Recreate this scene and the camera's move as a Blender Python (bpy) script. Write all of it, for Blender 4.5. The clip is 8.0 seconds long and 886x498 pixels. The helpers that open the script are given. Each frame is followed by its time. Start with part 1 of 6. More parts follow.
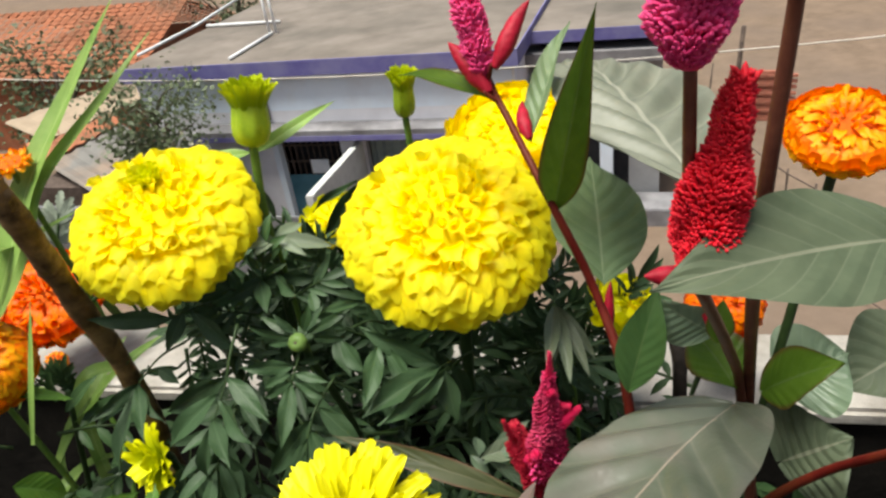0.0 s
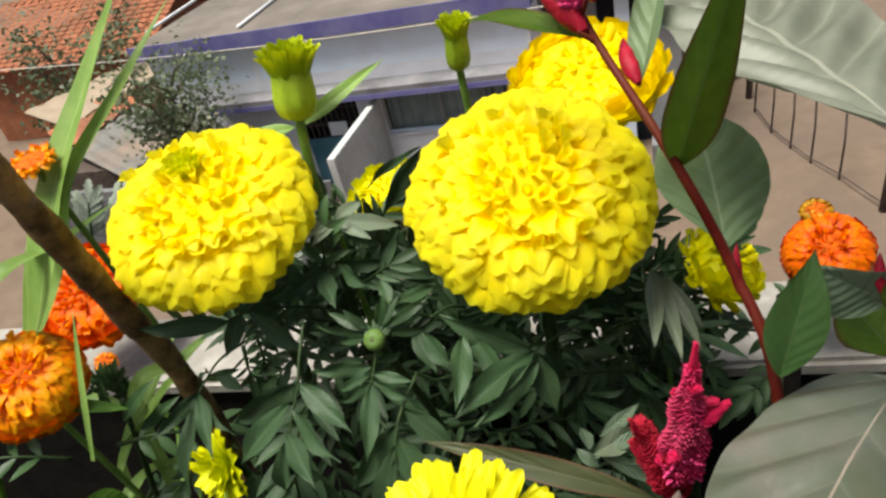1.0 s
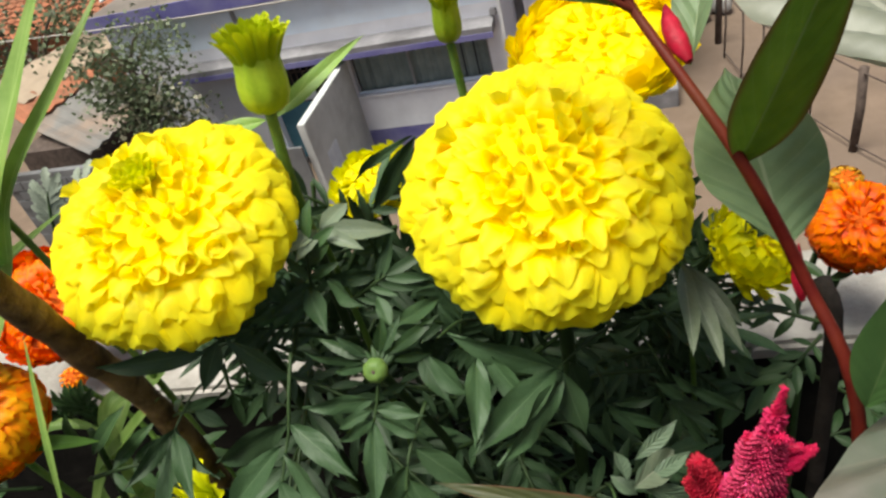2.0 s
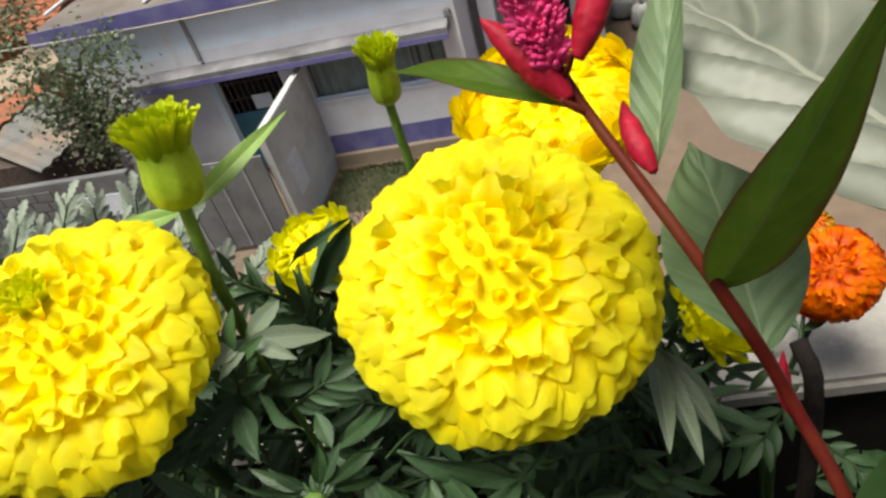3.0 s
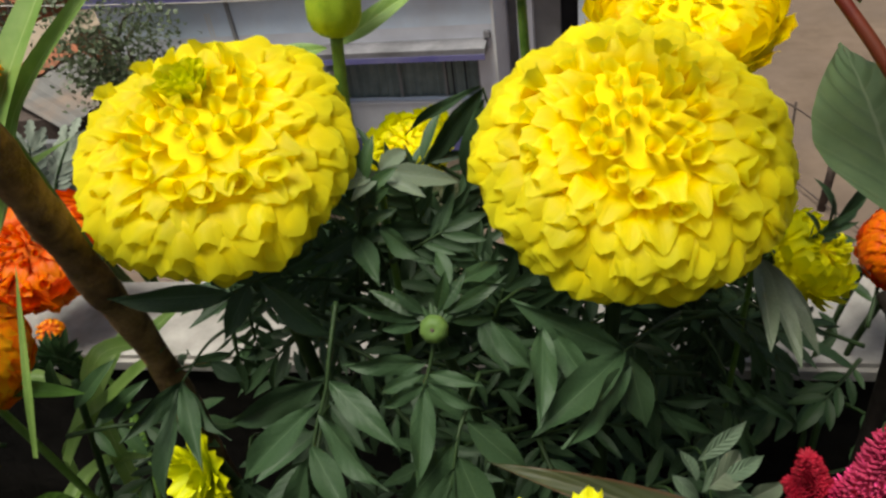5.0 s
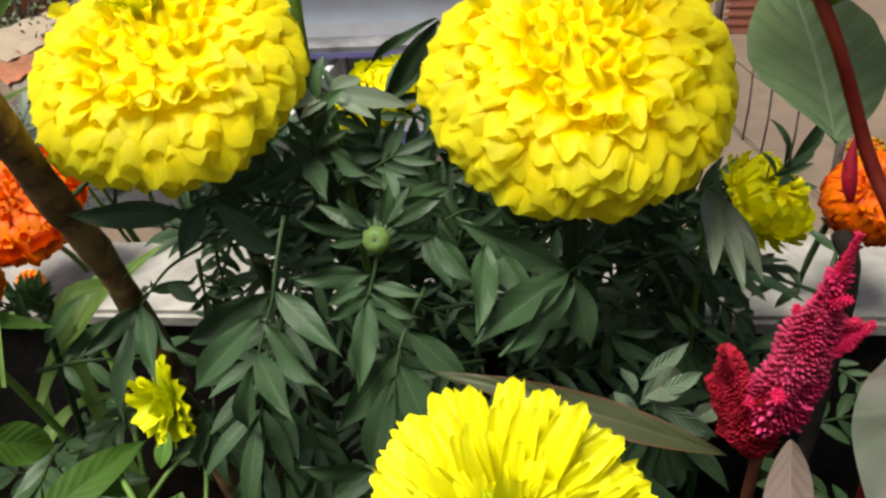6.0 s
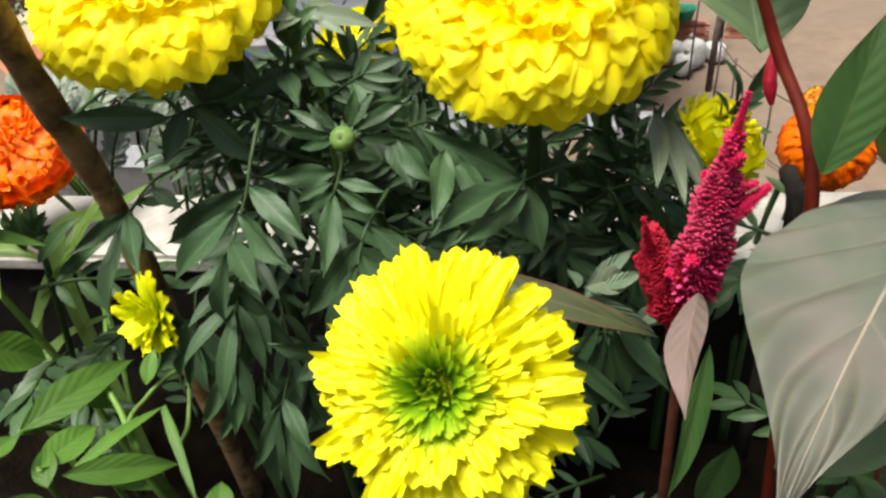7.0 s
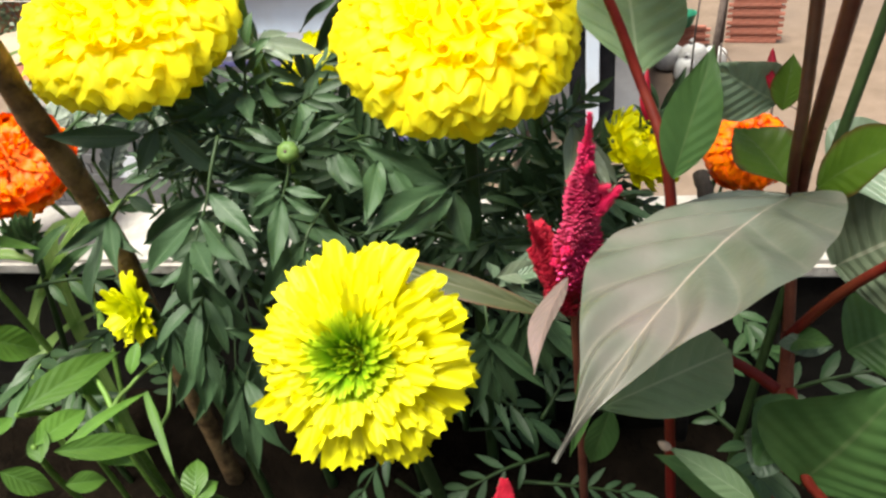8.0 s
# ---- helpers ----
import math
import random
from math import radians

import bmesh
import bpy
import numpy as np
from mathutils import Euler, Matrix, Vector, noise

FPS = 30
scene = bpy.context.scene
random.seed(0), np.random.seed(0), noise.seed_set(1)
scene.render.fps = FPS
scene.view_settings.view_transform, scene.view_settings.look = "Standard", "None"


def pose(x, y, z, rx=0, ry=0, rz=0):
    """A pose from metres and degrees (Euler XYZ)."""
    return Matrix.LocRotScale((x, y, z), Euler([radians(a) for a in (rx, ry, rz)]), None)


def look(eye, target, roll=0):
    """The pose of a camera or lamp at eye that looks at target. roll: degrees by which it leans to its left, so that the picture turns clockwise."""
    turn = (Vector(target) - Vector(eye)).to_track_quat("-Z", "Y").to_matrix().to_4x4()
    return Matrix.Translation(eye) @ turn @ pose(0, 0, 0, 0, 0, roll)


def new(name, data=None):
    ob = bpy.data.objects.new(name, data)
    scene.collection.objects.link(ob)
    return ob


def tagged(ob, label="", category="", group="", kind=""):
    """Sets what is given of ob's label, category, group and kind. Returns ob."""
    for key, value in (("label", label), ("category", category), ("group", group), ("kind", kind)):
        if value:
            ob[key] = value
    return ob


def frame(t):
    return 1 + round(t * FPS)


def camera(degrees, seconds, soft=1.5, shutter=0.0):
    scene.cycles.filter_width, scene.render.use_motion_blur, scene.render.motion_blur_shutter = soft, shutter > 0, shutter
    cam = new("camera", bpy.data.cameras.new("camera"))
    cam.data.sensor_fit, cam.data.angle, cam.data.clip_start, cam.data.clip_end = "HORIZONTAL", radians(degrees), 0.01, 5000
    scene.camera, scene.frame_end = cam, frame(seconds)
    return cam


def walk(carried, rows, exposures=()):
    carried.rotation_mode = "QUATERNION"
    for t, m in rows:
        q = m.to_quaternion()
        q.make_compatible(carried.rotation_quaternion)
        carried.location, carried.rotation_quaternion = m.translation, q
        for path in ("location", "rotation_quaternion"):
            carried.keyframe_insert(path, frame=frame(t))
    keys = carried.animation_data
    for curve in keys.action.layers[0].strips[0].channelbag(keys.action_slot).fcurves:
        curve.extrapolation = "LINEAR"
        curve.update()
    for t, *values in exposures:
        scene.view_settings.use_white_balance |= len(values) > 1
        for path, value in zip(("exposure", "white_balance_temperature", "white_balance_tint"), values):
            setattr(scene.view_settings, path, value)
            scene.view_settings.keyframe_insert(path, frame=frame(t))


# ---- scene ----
cam = camera(63.9, 8.0, soft=2.6)
METRES, EYE, TILT, LEAN, TURN = 0.33, 6.8, -30.0, 7.0, 0.0
ROWS = [
    (0.0, 0.0, 0.0, 0.0, 0.0, 0.0, -0.0),
    (0.5, -0.0575, 0.0392, -0.0038, 1.65, -1.75, 2.21),
    (1.0, -0.0609, 0.1052, 0.0242, 1.96, -3.7, 4.75),
    (2.5, -0.0931, 0.2608, 0.0866, -1.48, -7.74, 9.05),
    (3.0, -0.0539, 0.2952, 0.1362, -3.29, -7.57, 9.9),
    (3.5, -0.092, 0.3032, 0.1588, -3.91, -6.98, 7.93),
    (4.0, -0.175, 0.2972, 0.117, -3.64, -6.19, 4.36),
    (5.5, -0.1704, 0.2659, -0.0284, -1.76, -5.93, 0.91),
    (6.0, -0.1279, 0.2529, -0.0532, -1.63, -6.3, 0.82),
    (6.5, -0.1067, 0.2305, -0.1053, -1.49, -6.28, -0.34),
    (7.0, -0.0959, 0.192, -0.1329, -1.58, -6.3, -0.2),
    (7.5, -0.0675, 0.1493, -0.1432, -1.44, -6.21, 0.35),
    (8.0, -0.0267, 0.0895, -0.1327, -1.3, -5.73, 0.43),
]
walk(cam, [(t, pose(0, 0, EYE, TILT, LEAN, TURN) @ pose(METRES * x, METRES * y, METRES * z, 90 + pitch, roll, yaw)) for t, x, y, z, yaw, pitch, roll in ROWS],
     exposures=[(t, e, 6750, 3) for t, e in ((0, 0.62), (1.0, 0.5), (2.5, 0.55), (3.5, 0.08), (4.2, -0.2), (5.5, 0.18), (6.5, 0.65), (8.0, 1.22))])

# ---- sky and sun: a bright, hazy, overcast noon ----
world = bpy.data.worlds.new("sky")
scene.world = world
world.use_nodes = True
wn = world.node_tree.nodes
sky = wn.new("ShaderNodeTexSky")
sky.sky_type = 'NISHITA'
sky.sun_disc = False
sky.sun_elevation, sky.sun_rotation = radians(75), radians(-119)
sky.air_density, sky.dust_density, sky.ozone_density = 1.0, 6.0, 0.4
wn["Background"].inputs["Strength"].default_value = 0.074
world.node_tree.links.new(sky.outputs[0], wn["Background"].inputs["Color"])
sun = new("sun", bpy.data.lights.new("sun", "SUN"))
sun.data.energy, sun.data.angle, sun.data.color = 4.2, radians(28), (1.0, 0.98, 0.95)
sun.matrix_world = look((-2.3, -0.7, 20), (0, 0.6, 10))

# ---- helpers of this scene ----
def mesh_of(name, verts, faces, mats, uvs=None, smooth=True):
    me = bpy.data.meshes.new(name)
    me.from_pydata([tuple(v) for v in verts], [], faces)
    for m in (mats if isinstance(mats, (list, tuple)) else [mats]):
        me.materials.append(m)
    if uvs is not None:
        layer = me.uv_layers.new(name="UVMap")
        for lp in me.loops:
            layer.data[lp.index].uv = uvs[lp.vertex_index]
    if smooth:
        me.polygons.foreach_set("use_smooth", [True] * len(me.polygons))
    me.update()
    return me


def put(name, me, parent=None, m=None, label="", category="", kind="", group=""):
    ob = new(name, me)
    if parent is not None:
        ob.parent = parent
    if m is not None:
        ob.matrix_basis = m
    return tagged(ob, label, category, group, kind)


def part(name, bm, material, parent, label="", smooth=False):
    me = bpy.data.meshes.new(name)
    bm.to_mesh(me)
    bm.free()
    me.materials.append(material)
    if smooth:
        me.polygons.foreach_set("use_smooth", [True] * len(me.polygons))
    return put(name, me, parent, label=label)


def box(x0, x1, y0, y1, z0, z1, bev=0.0):
    bm = bmesh.new()
    bmesh.ops.create_cube(bm, size=1.0)
    for v in bm.verts:
        v.co = Vector((x0 + (v.co.x + .5) * (x1 - x0), y0 + (v.co.y + .5) * (y1 - y0), z0 + (v.co.z + .5) * (z1 - z0)))
    if bev:
        bmesh.ops.bevel(bm, geom=bm.edges[:], offset=bev, segments=2, affect='EDGES')
    return bm


def thing(name, label, category, m=None, group="", kind=""):
    ob = new(name)
    if m is not None:
        ob.matrix_basis = m
    return tagged(ob, label, category, group, kind)


def tube_data(pts, radii, sides=8, cap=True):
    """Verts, faces and uvs of a tube along points."""
    pts = [Vector(p) for p in pts]
    verts, faces, uvs = [], [], []
    n = len(pts)
    ref = Vector((0.3, 0.2, 0.93)).normalized()
    for i, p in enumerate(pts):
        d = (pts[min(i + 1, n - 1)] - pts[max(i - 1, 0)]).normalized()
        a = d.cross(ref)
        if a.length < 0.2:
            a = d.cross(Vector((1, 0, 0)))
        a.normalize()
        b = d.cross(a)
        r = radii[i] if isinstance(radii, (list, tuple)) else radii
        for k in range(sides):
            w = 2 * math.pi * k / sides
            verts.append(p + (a * math.cos(w) + b * math.sin(w)) * r)
            uvs.append((k / sides, i / max(1, n - 1)))
    for i in range(n - 1):
        for k in range(sides):
            k2 = (k + 1) % sides
            faces.append((i * sides + k, i * sides + k2, (i + 1) * sides + k2, (i + 1) * sides + k))
    if cap:
        faces.append(tuple(range(sides))[::-1])
        faces.append(tuple(range((n - 1) * sides, n * sides)))
    return verts, faces, uvs


def smooth_path(pts, steps=6):
    """Catmull-Rom through points."""
    p = [Vector(q) for q in pts]
    p = [p[0] * 2 - p[1]] + p + [p[-1] * 2 - p[-2]]
    out = []
    for i in range(1, len(p) - 2):
        for s in range(steps):
            t = s / steps
            out.append(0.5 * ((2 * p[i]) + (p[i + 1] - p[i - 1]) * t + (2 * p[i - 1] - 5 * p[i] + 4 * p[i + 1] - p[i + 2]) * t * t
                              + (3 * p[i] - p[i - 1] - 3 * p[i + 1] + p[i + 2]) * t ** 3))
    out.append(p[-2])
    return out


def stem(parent, name, pts, r0, r1, material, sides=8, label="", steps=6):
    path = smooth_path(pts, steps)
    n = len(path)
    radii = [r0 + (r1 - r0) * i / (n - 1) for i in range(n)]
    v, f, uv = tube_data(path, radii, sides)
    return put(name, mesh_of(name, v, f, material, uv), parent, label=label)


def basis(o, y, z):
    """A pose at o whose y axis is along y and whose z axis is near z."""
    y = Vector(y).normalized()
    x = y.cross(Vector(z))
    if x.length < 1e-4:
        x = y.cross(Vector((0.3, 0.9, 0.2)))
    x.normalize()
    z = x.cross(y)
    m = Matrix((x, y, z)).transposed().to_4x4()
    m.translation = Vector(o)
    return m


def ellipsoid(a, h, seg=20, rings=12):
    verts, faces = [], []
    for r in range(rings + 1):
        th = math.pi * r / rings
        for k in range(seg):
            p = 2 * math.pi * k / seg
            verts.append((a * math.sin(th) * math.cos(p), a * math.sin(th) * math.sin(p), h * math.cos(th)))
    for r in range(rings):
        for k in range(seg):
            faces.append((r * seg + k, (r + 1) * seg + k, (r + 1) * seg + (k + 1) % seg, r * seg + (k + 1) % seg))
    return verts, faces


# ---- materials ----
def shader(name, rough=0.6, spec=0.3, metal=0.0):
    m = bpy.data.materials.new(name)
    m.use_nodes = True
    nt = m.node_tree
    b = nt.nodes["Principled BSDF"]
    b.inputs["Roughness"].default_value = rough
    b.inputs["Specular IOR Level"].default_value = spec
    b.inputs["Metallic"].default_value = metal
    return m, nt, b


def node(nt, kind, **sets):
    n = nt.nodes.new(kind)
    for k, v in sets.items():
        n.inputs[k].default_value = v
    return n


def ramp(nt, fac, stops):
    r = nt.nodes.new("ShaderNodeValToRGB")
    e = r.color_ramp.elements
    e[0].position, e[0].color = stops[0][0], (*stops[0][1], 1)
    e[1].position, e[1].color = stops[-1][0], (*stops[-1][1], 1)
    for p, c in stops[1:-1]:
        k = e.new(p)
        k.color = (*c, 1)
    nt.links.new(fac, r.inputs[0])
    return r


def mixc(nt, kind, fac, a, b):
    m = nt.nodes.new("ShaderNodeMix")
    m.data_type, m.blend_type = 'RGBA', kind
    for sock, v in ((m.inputs[0], fac), (m.inputs[6], a), (m.inputs[7], b)):
        if isinstance(v, (int, float)):
            sock.default_value = v
        elif isinstance(v, tuple):
            sock.default_value = (*v, 1)
        else:
            nt.links.new(v, sock)
    return m.outputs[2]


def surface(name, c1, c2, scale, rough=0.85, bump=0.3, dist=0.01, stain=None, stain_scale=0.6, spec=0.25, fine=None):
    """A weathered surface: two colours at one scale, stains at another, and relief."""
    m, nt, b = shader(name, rough, spec)
    co = nt.nodes.new("ShaderNodeTexCoord").outputs["Object"]
    n1 = node(nt, "ShaderNodeTexNoise", Scale=scale, Detail=6.0, Roughness=0.65)
    nt.links.new(co, n1.inputs["Vector"])
    col = ramp(nt, n1.outputs["Fac"], [(0.3, c1), (0.7, c2)]).outputs[0]
    if stain:
        n2 = node(nt, "ShaderNodeTexNoise", Scale=stain_scale, Detail=4.0, Roughness=0.6)
        nt.links.new(co, n2.inputs["Vector"])
        f = ramp(nt, n2.outputs["Fac"], [(0.45, (0, 0, 0)), (0.75, (1, 1, 1))]).outputs[0]
        col = mixc(nt, 'MIX', f, col, stain)
    nt.links.new(col, b.inputs["Base Color"])
    n3 = node(nt, "ShaderNodeTexNoise", Scale=fine or scale * 6, Detail=5.0, Roughness=0.7)
    nt.links.new(co, n3.inputs["Vector"])
    bp = node(nt, "ShaderNodeBump", Strength=bump, Distance=dist)
    nt.links.new(n3.outputs["Fac"], bp.inputs["Height"])
    nt.links.new(bp.outputs["Normal"], b.inputs["Normal"])
    return m


def petal_material(name, base, mid, tip, translucent=0.35):
    """Thin petal: colour along its length, with light passing through."""
    m, nt, b = shader(name, 0.5, 0.25)
    uv = nt.nodes.new("ShaderNodeTexCoord").outputs["UV"]
    sep = nt.nodes.new("ShaderNodeSeparateXYZ")
    nt.links.new(uv, sep.inputs[0])
    col = ramp(nt, sep.outputs["Y"], [(0.0, base), (0.5, mid), (1.0, tip)]).outputs[0]
    info = nt.nodes.new("ShaderNodeObjectInfo")
    hsv = node(nt, "ShaderNodeHueSaturation")
    mr = node(nt, "ShaderNodeMapRange")
    mr.inputs["To Min"].default_value, mr.inputs["To Max"].default_value = 0.88, 1.08
    nt.links.new(info.outputs["Random"], mr.inputs["Value"])
    nt.links.new(mr.outputs[0], hsv.inputs["Value"])
    nt.links.new(col, hsv.inputs["Color"])
    wave = node(nt, "ShaderNodeTexWave", Scale=3.0, Distortion=0.3, Detail=1.0)
    nt.links.new(uv, wave.inputs["Vector"])
    bp = node(nt, "ShaderNodeBump", Strength=0.12, Distance=0.0003)
    nt.links.new(wave.outputs["Fac"], bp.inputs["Height"])
    nt.links.new(bp.outputs["Normal"], b.inputs["Normal"])
    nt.links.new(hsv.outputs[0], b.inputs["Base Color"])
    tr = nt.nodes.new("ShaderNodeBsdfTranslucent")
    nt.links.new(hsv.outputs[0], tr.inputs["Color"])
    mx = node(nt, "ShaderNodeMixShader")
    mx.inputs[0].default_value = translucent
    nt.links.new(b.outputs[0], mx.inputs[1])
    nt.links.new(tr.outputs[0], mx.inputs[2])
    nt.links.new(mx.outputs[0], nt.nodes["Material Output"].inputs["Surface"])
    return m


def leaf_material(name, dark, light, vein, veins=9.0, rough=0.45, translucent=0.25, edge=None, spec=0.35, relief=0.0003, blotch=None, vein_mix=0.3, rib_width=0.016, slant=.55):
    """A leaf: midrib and side veins along its uv, blotches, light passing through."""
    m, nt, b = shader(name, rough, spec)
    tc = nt.nodes.new("ShaderNodeTexCoord")
    sep = nt.nodes.new("ShaderNodeSeparateXYZ")
    nt.links.new(tc.outputs["UV"], sep.inputs[0])

    def math_(op, a, c=None):
        k = nt.nodes.new("ShaderNodeMath")
        k.operation = op
        for i, v in enumerate((a, c)):
            if v is None:
                continue
            if isinstance(v, (int, float)):
                k.inputs[i].default_value = v
            else:
                nt.links.new(v, k.inputs[i])
        return k.outputs[0]

    side = math_('ABSOLUTE', math_('SUBTRACT', sep.outputs["X"], 0.5))
    along = math_('SUBTRACT', sep.outputs["Y"], math_('MULTIPLY', side, slant))
    saw = math_('ABSOLUTE', math_('SUBTRACT', math_('FRACT', math_('MULTIPLY', along, veins)), 0.5))
    veinf = math_('MULTIPLY', math_('LESS_THAN', saw, 0.035), vein_mix)
    rib = math_('LESS_THAN', side, rib_width)
    vf = math_('MAXIMUM', veinf, rib)
    n1 = node(nt, "ShaderNodeTexNoise", Scale=60.0, Detail=5.0, Roughness=0.6)
    nt.links.new(tc.outputs["Object"], n1.inputs["Vector"])
    col = ramp(nt, n1.outputs["Fac"], [(0.3, dark), (0.7, light)]).outputs[0]
    if blotch:
        n2 = node(nt, "ShaderNodeTexNoise", Scale=22.0, Detail=3.0)
        nt.links.new(tc.outputs["Object"], n2.inputs["Vector"])
        col = mixc(nt, 'MIX', ramp(nt, n2.outputs["Fac"], [(0.48, (0, 0, 0)), (0.66, (1, 1, 1))]).outputs[0], col, blotch)
    col = mixc(nt, 'MIX', vf, col, vein)
    if edge:
        ef = ramp(nt, side, [(0.40, (0, 0, 0)), (0.5, (1, 1, 1))]).outputs[0]
        col = mixc(nt, 'MIX', ef, col, edge)
    info = nt.nodes.new("ShaderNodeObjectInfo")
    hsv = node(nt, "ShaderNodeHueSaturation")
    mr = node(nt, "ShaderNodeMapRange")
    mr.inputs["To Min"].default_value, mr.inputs["To Max"].default_value = 0.7, 1.25
    nt.links.new(info.outputs["Random"], mr.inputs["Value"])
    nt.links.new(mr.outputs[0], hsv.inputs["Value"])
    nt.links.new(col, hsv.inputs["Color"])
    nt.links.new(hsv.outputs[0], b.inputs["Base Color"])
    bp = node(nt, "ShaderNodeBump", Strength=0.6, Distance=relief)
    h = math_('ADD', math_('MULTIPLY', saw, 1.0), math_('MULTIPLY', n1.outputs["Fac"], 0.5))
    nt.links.new(h, bp.inputs["Height"])
    nt.links.new(bp.outputs["Normal"], b.inputs["Normal"])
    tr = nt.nodes.new("ShaderNodeBsdfTranslucent")
    nt.links.new(hsv.outputs[0], tr.inputs["Color"])
    mx = node(nt, "ShaderNodeMixShader")
    mx.inputs[0].default_value = translucent
    nt.links.new(b.outputs[0], mx.inputs[1])
    nt.links.new(tr.outputs[0], mx.inputs[2])
    nt.links.new(mx.outputs[0], nt.nodes["Material Output"].inputs["Surface"])
    return m


YELLOW = petal_material("yellow_petal", (0.88, 0.63, 0.0), (0.95, 0.81, 0.0), (0.97, 0.91, 0.035), 0.6)
YELLOW_GREEN = petal_material("fresh_yellow_petal", (0.55, 0.56, 0.006), (0.86, 0.80, 0.006), (0.96, 0.91, 0.015), 0.55)
RAY_YELLOW = petal_material("ray_petal", (0.20, 0.34, 0.004), (0.74, 0.69, 0.005), (0.87, 0.82, 0.018), 0.3)
LIME_FLORET = petal_material("lime_floret", (0.2, 0.34, 0.01), (0.4, 0.52, 0.01), (0.62, 0.68, 0.02))
BUD_FLORET = petal_material("bud_floret", (0.16, 0.28, 0.006), (0.30, 0.42, 0.008), (0.55, 0.62, 0.012), 0.3)
TUFT_FLORET = petal_material("tuft_floret", (0.34, 0.42, 0.0), (0.6, 0.64, 0.01), (0.86, 0.84, 0.01))
GREEN_FLORET = petal_material("green_floret", (0.08, 0.22, 0.008), (0.2, 0.38, 0.008), (0.42, 0.55, 0.015), 0.4)
ORANGE = petal_material("orange_petal", (0.78, 0.14, 0.0), (0.95, 0.31, 0.0), (0.98, 0.48, 0.008))
DEEP_ORANGE = petal_material("deep_orange_petal", (0.55, 0.04, 0.0), (0.85, 0.13, 0.0), (0.94, 0.24, 0.0))
FADED_ORANGE = petal_material("faded_petal", (0.28, 0.10, 0.0), (0.46, 0.22, 0.008), (0.56, 0.32, 0.02), 0.25)
HEAD_YELLOW = surface("flower_heart_yellow", (0.75, 0.55, 0.0), (0.9, 0.72, 0.0), 300, 0.7)
HEAD_GREEN = surface("flower_heart_green", (0.10, 0.2, 0.0), (0.4, 0.42, 0.0), 300, 0.7)
HEAD_ORANGE = surface("flower_heart_orange", (0.5, 0.06, 0.0), (0.7, 0.14, 0.0), 300, 0.7)
LEAFLET = leaf_material("marigold_leaflet", (0.020, 0.047, 0.017), (0.054, 0.100, 0.042), (0.076, 0.124, 0.060), 7, 0.52, 0.14, spec=0.34, relief=0.00014, vein_mix=.1)
MID_LEAFLET = leaf_material("orange_marigold_leaflet", (0.028, 0.065, 0.02), (0.055, 0.105, 0.038), (0.08, 0.13, 0.05), 7, 0.45, 0.2, relief=0.0001, vein_mix=.1)
PALE_LEAFLET = leaf_material("pale_leaflet", (0.16, 0.21, 0.13), (0.26, 0.31, 0.22), (0.30, 0.34, 0.26), 9, 0.45, relief=0.0001, vein_mix=.1)
SILVER_LEAF = leaf_material("silvery_leaf", (0.14, 0.18, 0.11), (0.24, 0.28, 0.19), (0.34, 0.36, 0.28), 7, 0.42, 0.25, relief=0.0002, vein_mix=.15)
COCK_LEAF = leaf_material("cockscomb_leaf", (0.125, 0.19, 0.115), (0.21, 0.28, 0.185), (0.26, 0.34, 0.22), 8, 0.38, .38, vein_mix=.28, slant=.44, relief=0.0011, spec=0.5)
COCK_GREY = leaf_material("cockscomb_grey_leaf", (0.086, 0.106, 0.072), (0.145, 0.156, 0.120), (0.34, 0.28, 0.23), 6, 0.36, 0.15, spec=0.6, relief=0.0020, blotch=(0.19, 0.158, 0.142), vein_mix=.12, rib_width=.006, slant=.5)
SAGE_LEAF = leaf_material("sage_leaf", (0.15, 0.235, 0.11), (0.225, 0.32, 0.17), (0.30, 0.38, 0.23), 8, 0.45, 0.4, vein_mix=.3, slant=.44, relief=.0009)
COCK_DULL = leaf_material("cockscomb_dull_leaf", (0.055, 0.075, 0.045), (0.10, 0.12, 0.075), (0.16, 0.17, 0.12), 8, 0.5, 0.2, spec=0.2, relief=0.0006, vein_mix=.3)
COCK_PALE = leaf_material("cockscomb_pale_leaf", (0.14, 0.155, 0.115), (0.225, 0.23, 0.18), (0.31, 0.31, 0.25), 7, 0.45, 0.2, relief=0.0004, vein_mix=.3, slant=.36, spec=.45)
COCK_FRESH = leaf_material("cockscomb_fresh_leaf", (0.065, 0.14, 0.012), (0.125, 0.215, 0.022), (0.12, 0.19, 0.05), 9, 0.4, 0.52, edge=(0.11, 0.06, 0.02))
# darker leaf green with shade in the colour, mostly for low leaves
SHADE_LEAF = leaf_material("shade_dark_leaf", (0.04, 0.1, 0.025), (0.075, 0.15, 0.04), (0.09, 0.15, 0.05), 8, 0.5, 0.3, vein_mix=.15, relief=.0002)
PINK_LEAF = leaf_material("pink_leaf", (0.16, 0.125, 0.105), (0.25, 0.175, 0.165), (0.28, 0.19, 0.17), 8, 0.45)
STRIPE_LEAF = leaf_material("red_edged_leaf", (0.05, 0.065, 0.025), (0.09, 0.1, 0.04), (0.13, 0.12, 0.06), 6, 0.5, 0.25, edge=(0.16, 0.07, 0.04), vein_mix=.1)
FRESH = leaf_material("fresh_leaf", (0.062, 0.145, 0.018), (0.118, 0.235, 0.038), (0.12, 0.23, 0.06), 8, 0.45, 0.35)
